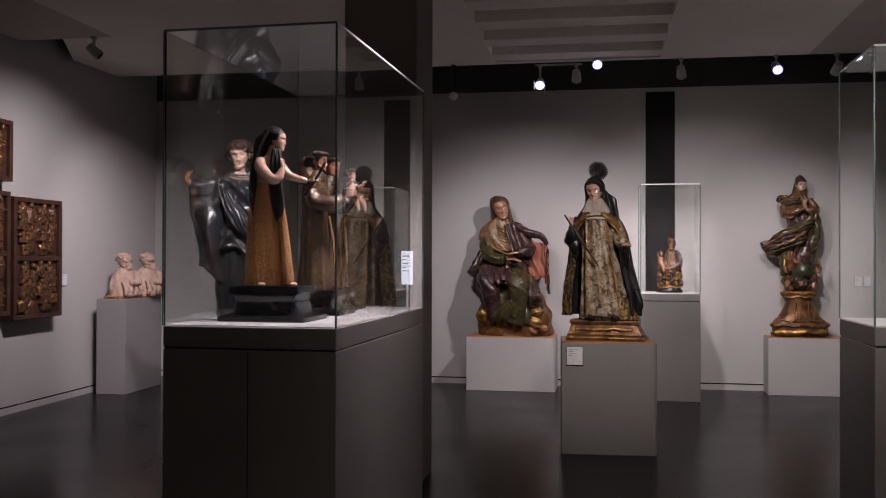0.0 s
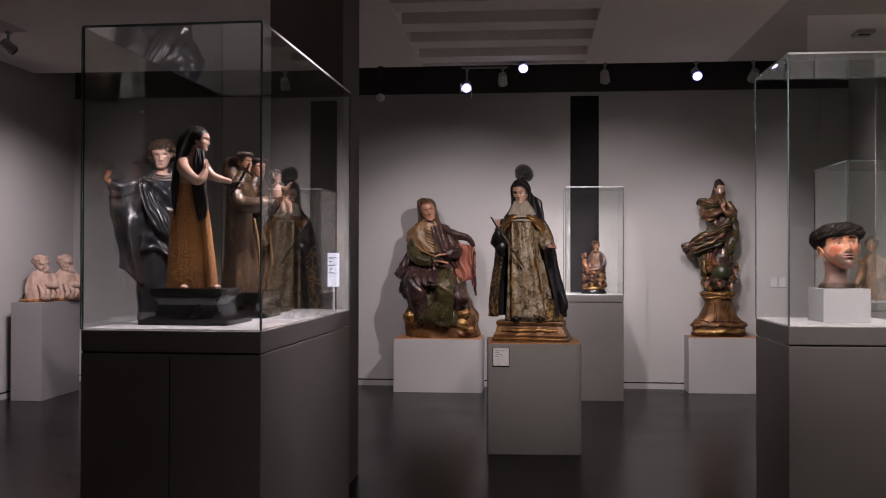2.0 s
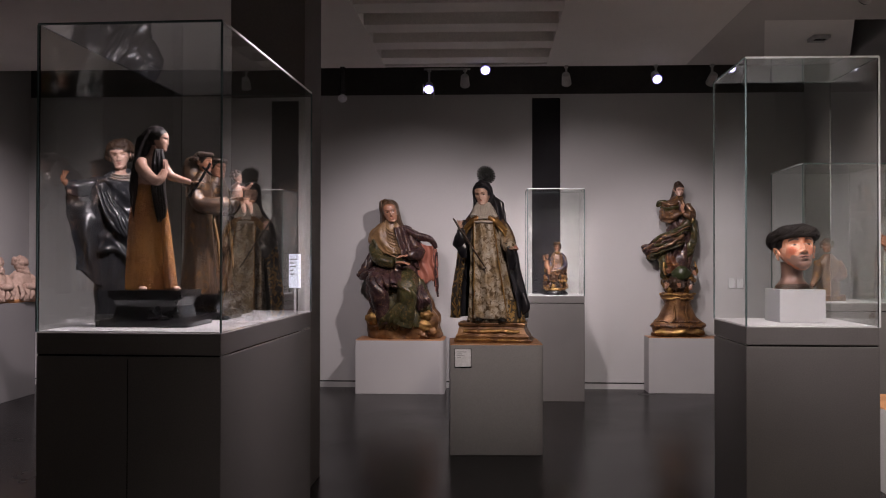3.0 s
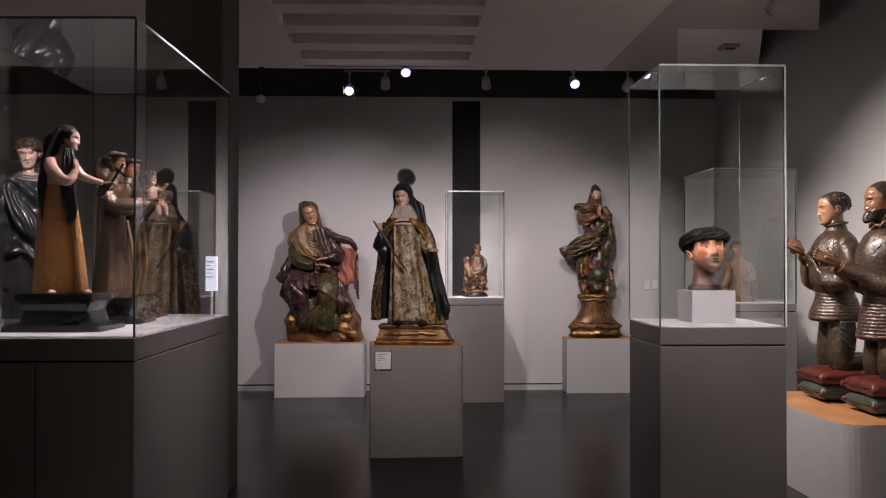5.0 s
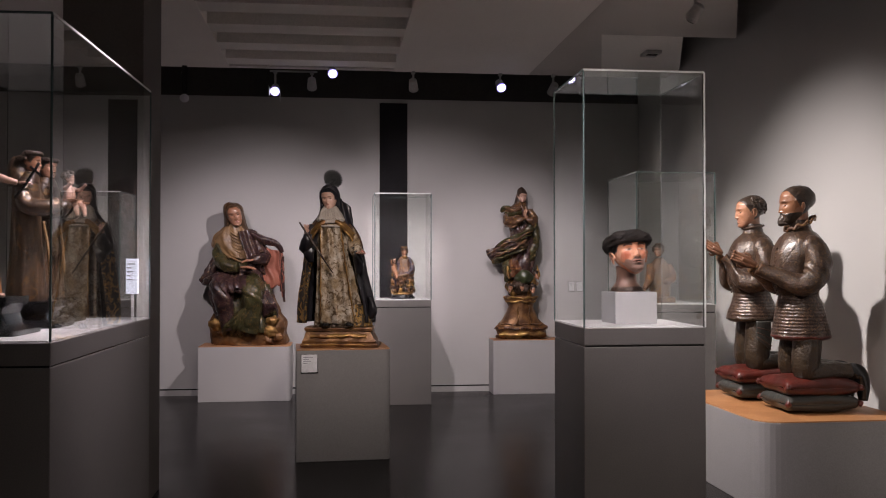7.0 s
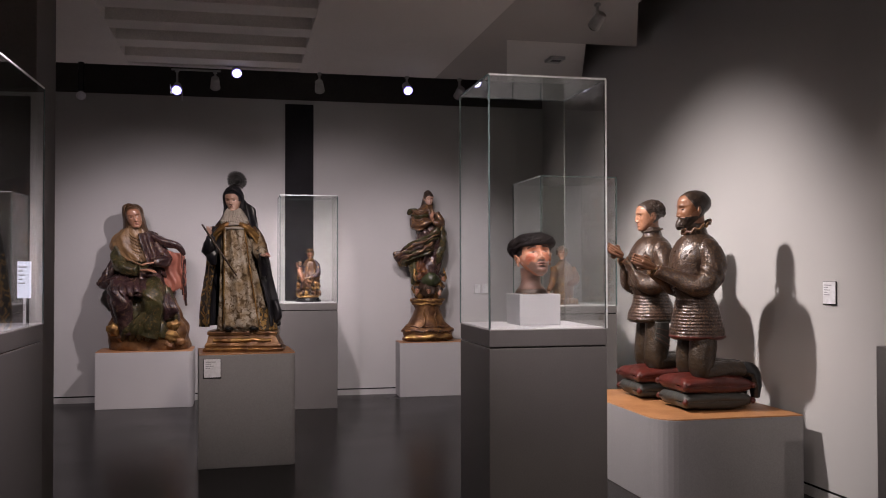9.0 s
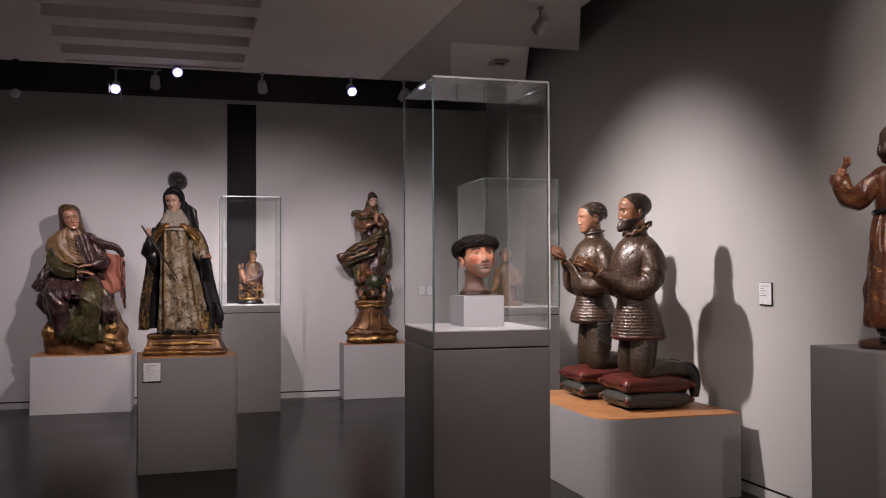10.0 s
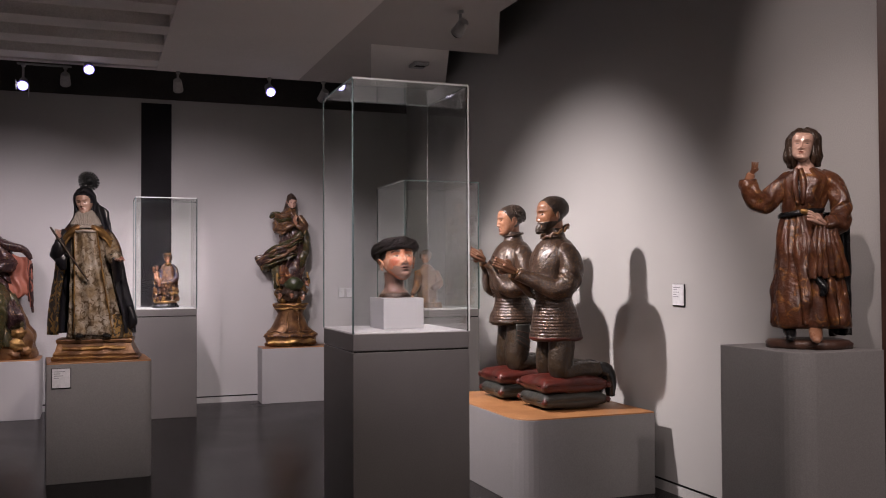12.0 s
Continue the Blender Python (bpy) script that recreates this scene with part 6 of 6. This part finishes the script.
def black_saint():
    s = Carving()
    # body, upright below the drapery
    s.loft([(0.0, -0.05, 0.02, 0.15, 0.13), (0.35, -0.05, 0.02, 0.15, 0.13), (0.65, -0.02, 0.02, 0.19, 0.14), (0.95, 0.0, 0.02, 0.21, 0.145), (1.18, 0.0, 0.02, 0.205, 0.13), (1.32, 0.0, 0.02, 0.18, 0.11), (1.39, 0.0, 0.02, 0.11, 0.08), (1.43, 0.0, 0.01, 0.055, 0.055)], BLACKROBE, 60, 100, 0.07, 7, 0.5, 1.2, 0.06, None, False)
    # mantle hung over the raised arm, falling to a point
    def fall(a, t):
        x = (-0.42 + 0.40 * t) * a + (-0.345 + 0.28 * t) * (1 - a)
        z = (1.27 + 0.05 * t) * a + (0.60 - 0.20 * t) * (1 - a)
        f = 0.035 * math.sin(t * 6.5 - a * 3) + 0.014 * math.sin(t * 12 + a * 5 + 1)
        return (x + 0.02 * math.sin(a * 7 + t * 3), -0.07 - 0.05 * math.sin(3.1 * t) - f, z + 0.02 * math.sin(t * 9))
    s.sheet(fall, BLACKROBE, 44, 54, 0.03)
    def breast(a, t):
        x = (-0.18 + 0.38 * t) * a + (-0.17 + 0.40 * t) * (1 - a)
        z = (1.33 - 0.02 * t) * a + (0.72 - 0.05 * t + 0.06 * math.sin(t * 6)) * (1 - a)
        f = 0.016 * math.sin(t * 9 + a * 12) + 0.02 * math.sin(a * 15 - t * 9) + 0.01 * math.sin(a * 31 + t * 14)
        return (x, -0.095 - 0.085 * math.sin(3.14 * (0.12 + 0.76 * t)) * (0.7 + 0.3 * (1 - a)) - f, z)
    s.sheet(breast, BLACKROBE, 50, 54, 0.03)
    for i in range(5):
        s.tube([(-0.19 + 0.02 * i, -0.13, 1.30 - 0.01 * i), (-0.14 + 0.05 * i, -0.20, 1.14 - 0.04 * i), (-0.06 + 0.05 * i, -0.215, 0.96 - 0.03 * i), (0.05 + 0.04 * i, -0.20, 0.84 - 0.02 * i)], [0.006, 0.015 + 0.004 * (i % 2), 0.016, 0.006], BLACKROBE, 10, 40, 1.0, 0.4, i * 2.1)
    # raised arm and hand
    s.tube([(-0.14, 0.0, 1.30), (-0.24, -0.04, 1.265), (-0.34, -0.08, 1.255), (-0.415, -0.10, 1.285)], [0.075, 0.078, 0.066, 0.044], BLACKROBE, 24, 50, 1.0, 0.14)
    s.tube([(-0.40, -0.095, 1.275), (-0.43, -0.11, 1.315)], [0.030, 0.026], SKIN, 10, 8)
    s.hand((-0.437, -0.115, 1.330), 0.075, SKIN, (0.25, -0.3, 0.75), 0.35)
    s.tube([(0.15, 0, 1.28), (0.24, -0.06, 1.10), (0.16, -0.17, 0.98)], [0.075, 0.085, 0.07], BLACKROBE, 20, 34, 1.0, 0.12)
    # bare neck with its pleated white collar
    s.loft([(1.27, 0.015, -0.045, 0.085, 0.085), (1.315, 0.01, -0.042, 0.100, 0.082), (1.36, 0.005, -0.03, 0.085, 0.07), (1.40, 0, -0.012, 0.055, 0.055), (1.47, -0.005, -0.01, 0.047, 0.05)], PALESKIN, 16, 44)
    for i in range(3):
        s.tube([(0.012 + (0.098 - 0.012 * i) * math.sin(a), -0.05 - (0.085 - 0.008 * i) * math.cos(a), 1.325 + 0.02 * i + 0.05 * (1 - math.cos(a)) * 0.5 + 0.003 * math.sin(20 * a)) for a in np.linspace(-1.5, 1.5, 22)], [0.009] * 22, WIMPLE, 8, 80, 0.6, 0.05)
    s.head((-0.01, -0.03, 1.535), 0.225, PALESKIN, HAIR, yaw=-10, pitch=3, roll=-7, hairline=0.40, wrap=1.2)
    s.curls((0.0, 0.005, 1.545), 0.240, HAIRBR, 0.026, 300, 21, -0.25, squash=0.8)
    return s.done("black_robed_statue", pose(-3.02, 7.5, 0.872, 0, 0, 21), "painted statue in glossy black robe with open arms", detail=0.012, freq=9)


def friar(x, y, z, turn, big, label, child):
    s = Carving()
    s.loft([(0.0, 0, 0, 0.11, 0.095), (0.06, 0, 0, 0.108, 0.095), (0.28, 0.0, 0, 0.09, 0.08), (0.45, 0, 0, 0.08, 0.07), (0.56, 0, 0, 0.088, 0.07), (0.63, 0, 0, 0.075, 0.06), (0.67, 0, 0, 0.04, 0.04)], FRIAR, 34, 52, 0.08, 8, 0.2, 0.8, 0.04)
    s.loft([(0.60, 0, 0.03, 0.075, 0.06), (0.66, 0, 0.04, 0.07, 0.06), (0.72, 0, 0.045, 0.052, 0.05), (0.76, 0, 0.05, 0.02, 0.02)], FRIAR, 12, 30, 0.05, 6)
    s.loft([(0.62, 0, -0.005, 0.07, 0.06), (0.655, 0, -0.01, 0.055, 0.05), (0.68, 0, -0.01, 0.04, 0.04)], FRIAR, 8, 26, 0.06, 8)
    s.head((0, -0.02, 0.735), 0.125, SKIN, HAIR, yaw=0, pitch=4, hairline=0.42, wrap=1.3)
    for i in range(34):
        a = 2 * math.pi * i / 34
        s.ball((0.052 * math.sin(a), -0.012 - 0.058 * math.cos(a), 0.775 - (0.025 if math.cos(a) < 0 else 0)), 0.013, HAIR, (0, 0, 0), 0.4, 6, 7, i)
    for sx in (-1, 1):
        s.tube([(sx * 0.075, 0, 0.61), (sx * 0.105, -0.04, 0.50), (sx * 0.08, -0.13, 0.49), (sx * 0.05, -0.18, 0.515)], [0.036, 0.042, 0.045, 0.034], FRIAR, 14, 28, 1.0, 0.10, sx)
        s.hand((sx * 0.045, -0.215, 0.53), 0.055, SKIN, (-sx * 0.2, -1, 0.15), 0.2)
    s.tube([(0.03, -0.075, 0.42), (0.035, -0.10, 0.28), (0.04, -0.105, 0.14)], [0.007, 0.008, 0.006], TANCL, 7, 14, 1.0, 0.15)
    if child:
        o = Vector((-0.0, -0.165, 0.52))
        s.tube([o, o + Vector((0, -0.01, 0.06)), o + Vector((0, 0, 0.11))], [0.03, 0.032, 0.018], PALESKIN, 12, 12)
        s.head(o + Vector((0, -0.005, 0.15)), 0.07, PALESKIN, HAIRBR, yaw=20)
        s.curls(o + Vector((0, 0.0, 0.155)), 0.07, HAIRBR, 0.012, 26, 8)
        for sx in (-1, 1):
            s.tube([o + Vector((sx * 0.02, -0.01, 0.01)), o + Vector((sx * 0.03, -0.07, 0.0)), o + Vector((sx * 0.03, -0.09, -0.06))], [0.02, 0.017, 0.01], PALESKIN, 9, 12)
            s.tube([o + Vector((sx * 0.025, 0, 0.095)), o + Vector((sx * 0.055, -0.03, 0.09)), o + Vector((sx * 0.06, -0.07, 0.12))], [0.013, 0.011, 0.008], PALESKIN, 8, 12)
    return s.done("friar_statuette", lm @ pose(x, y, z, 0, 0, turn) @ Matrix.Diagonal((big, big, big, 1)), label, group="statuettes in the large case", detail=0.0015, freq=36)


nun()
seated_woman()
immaculate()
small_group()
carved_head()
corner_figure()
kneeling_man(pose(3.13, 5.99, 0.569, 0, 0, 0), True, "painted kneeling bearded man in armour on red cushions")
kneeling_man(pose(3.08, 6.60, 0.569, 0, 0, -2), False, "painted kneeling young man in armour on red cushions")
standing_child()
black_plinth(lm @ pose(-0.035, 0.40, 1.2425), 0.22, 0.175, 0.168, "black stepped base under the penitent statuette")
penitent()
black_saint()
black_plinth(lm @ pose(0.01, 0.91, 1.2425), 0.17, 0.15, 0.13, "black stepped base under the friar statuette")
friar(-0.005, 0.91, 1.372, 88, 0.95, "painted tonsured friar statuette in brown habit", False)
black_plinth(lm @ pose(-0.06, 1.36, 1.2425), 0.17, 0.15, 0.13, "black stepped base under the friar with child")
friar(-0.075, 1.36, 1.372, 66, 0.97, "painted friar statuette in brown habit holding a child", True)


def stone_pair():
    s = Carving()
    s.moulding([(0, 0.10, 0.40), (0.02, 0.11, 0.41), (0.04, 0.10, 0.40)], WOODTOP)
    for y in (-0.2, 0.2):
        s.loft([(0.02, 0, y, 0.13, 0.19), (0.14, 0, y, 0.125, 0.185), (0.27, 0.0, y, 0.105, 0.15), (0.35, 0.01, y, 0.08, 0.12), (0.40, 0.01, y, 0.04, 0.05)], STONE, 20, 44, 0.07, 6, 0.6, y * 9, 0.14, None, False)
        s.head((0.03, y - 0.02, 0.47), 0.20, STONE, STONE, yaw=62, pitch=12, ears=False)
        s.ball((0.0, y, 0.50), (0.085, 0.085, 0.08), STONE, rough=0.35, rows=18, cols=24, seed=y * 7)
        s.curls((-0.01, y, 0.475), 0.185, STONE, 0.020, 70, int(50 + y * 10), 0.0)
        s.ball((0.06, y, 0.39), (0.05, 0.06, 0.06), STONE, rough=0.4)
        s.tube([(0.03, y + 0.12, 0.32), (0.11, y + 0.10, 0.2), (0.13, y - 0.06, 0.2)], [0.05, 0.05, 0.035], STONE, 12, 18, 1.0, 0.12)
        for i in range(4):
            s.tube([(0.10, y - 0.14 + 0.08 * i, 0.22), (0.135, y - 0.12 + 0.08 * i, 0.12), (0.13, y - 0.13 + 0.08 * i, 0.04)], [0.02, 0.026, 0.02], STONE, 8, 14, 1.0, 0.2, i)
    return s.done("stone_sculpture", pose(-5.37, 10.14, 1.072, 0, 0, -12) @ Matrix.Diagonal((1, 1, 0.90, 1)), "pair of pale pinkish carved stone half-figures", "sculpture", "stone sculptures", 0.013, 26)


stone_pair()


def relief_panel(y0, y1, z0, z1, split, seed, label):
    """A carved and gilded relief in a dark wooden frame, hung proud of the side wall."""
    w, h = y1 - y0, z1 - z0
    ob = empty("relief_panel", pose(XL + 0.10, (y0 + y1) / 2, z0, 0, 0, 90), label, "relief", "carved relief panels")
    part("backing", box((-w / 2, -0.02, 0), (w / 2, 0.095, h)), FRAMEW, ob)
    for a, b in (((-w / 2, -0.06, 0), (w / 2, -0.02, 0.045)), ((-w / 2, -0.06, h - 0.045), (w / 2, -0.02, h)), ((-w / 2, -0.06, 0.045), (-w / 2 + 0.05, -0.02, h - 0.045)), ((w / 2 - 0.05, -0.06, 0.045), (w / 2, -0.02, h - 0.045))):
        part("frame_rail", box(a, b, 0.006, 2), FRAMEW, ob)
    zs = [(0.045, h - 0.045)]
    if split:
        part("frame_rail", box((-w / 2 + 0.05, -0.055, h / 2 - 0.025), (w / 2 - 0.05, -0.02, h / 2 + 0.025), 0.006, 2), FRAMEW, ob)
        zs = [(0.045, h / 2 - 0.025), (h / 2 + 0.025, h - 0.045)]
    rnd = random.Random(seed)
    for a, b in zs:
        s = Carving()
        for i in range(28):
            x = -w / 2 + 0.11 + (w - 0.22) * (i % 4 + rnd.uniform(0.1, 0.9)) / 4
            z = a + (b - a) * ((i // 4) * 0.105 + rnd.uniform(0.0, 0.08))
            hgt = (b - a) * rnd.uniform(0.20, 0.32)
            s.loft([(z, x, -0.02, 0.07, 0.035), (z + hgt * 0.5, x, -0.025, 0.06, 0.04), (z + hgt * 0.8, x, -0.025, 0.055, 0.035), (z + hgt, x, -0.02, 0.02, 0.02)], RELIEF if i % 7 else ROCKGOLD, 12, 20, 0.22, 5, 0.8, i * 1.7, 0.2, None, False)
            s.ball((x, -0.04, min(z + hgt + 0.025, b - 0.03)), (0.03, 0.03, 0.038), RELIEF, rough=0.3, rows=9, cols=10, seed=i)
            s.tube([(x, -0.05, z + hgt * 0.75), (x + rnd.uniform(-0.08, 0.08), -0.055, z + hgt * 0.5), (x + rnd.uniform(-0.1, 0.1), -0.05, z + hgt * 0.45)], [0.02, 0.02, 0.012], RELIEF, 8, 12)
        ob2 = link_mesh("relief", s.v, s.f, s.mats, s.m, ob, True)
    return ob


relief_panel(8.14, 8.95, 0.93, 2.13, True, 3, "gilded carved relief in two tiers, dark wooden frame")
relief_panel(7.28, 8.085, 0.985, 2.17, True, 5, "gilded carved relief beside another, dark wooden frame")
relief_panel(7.28, 8.115, 2.268, 2.853, False, 7, "small gilded relief hung above, dark wooden frame")
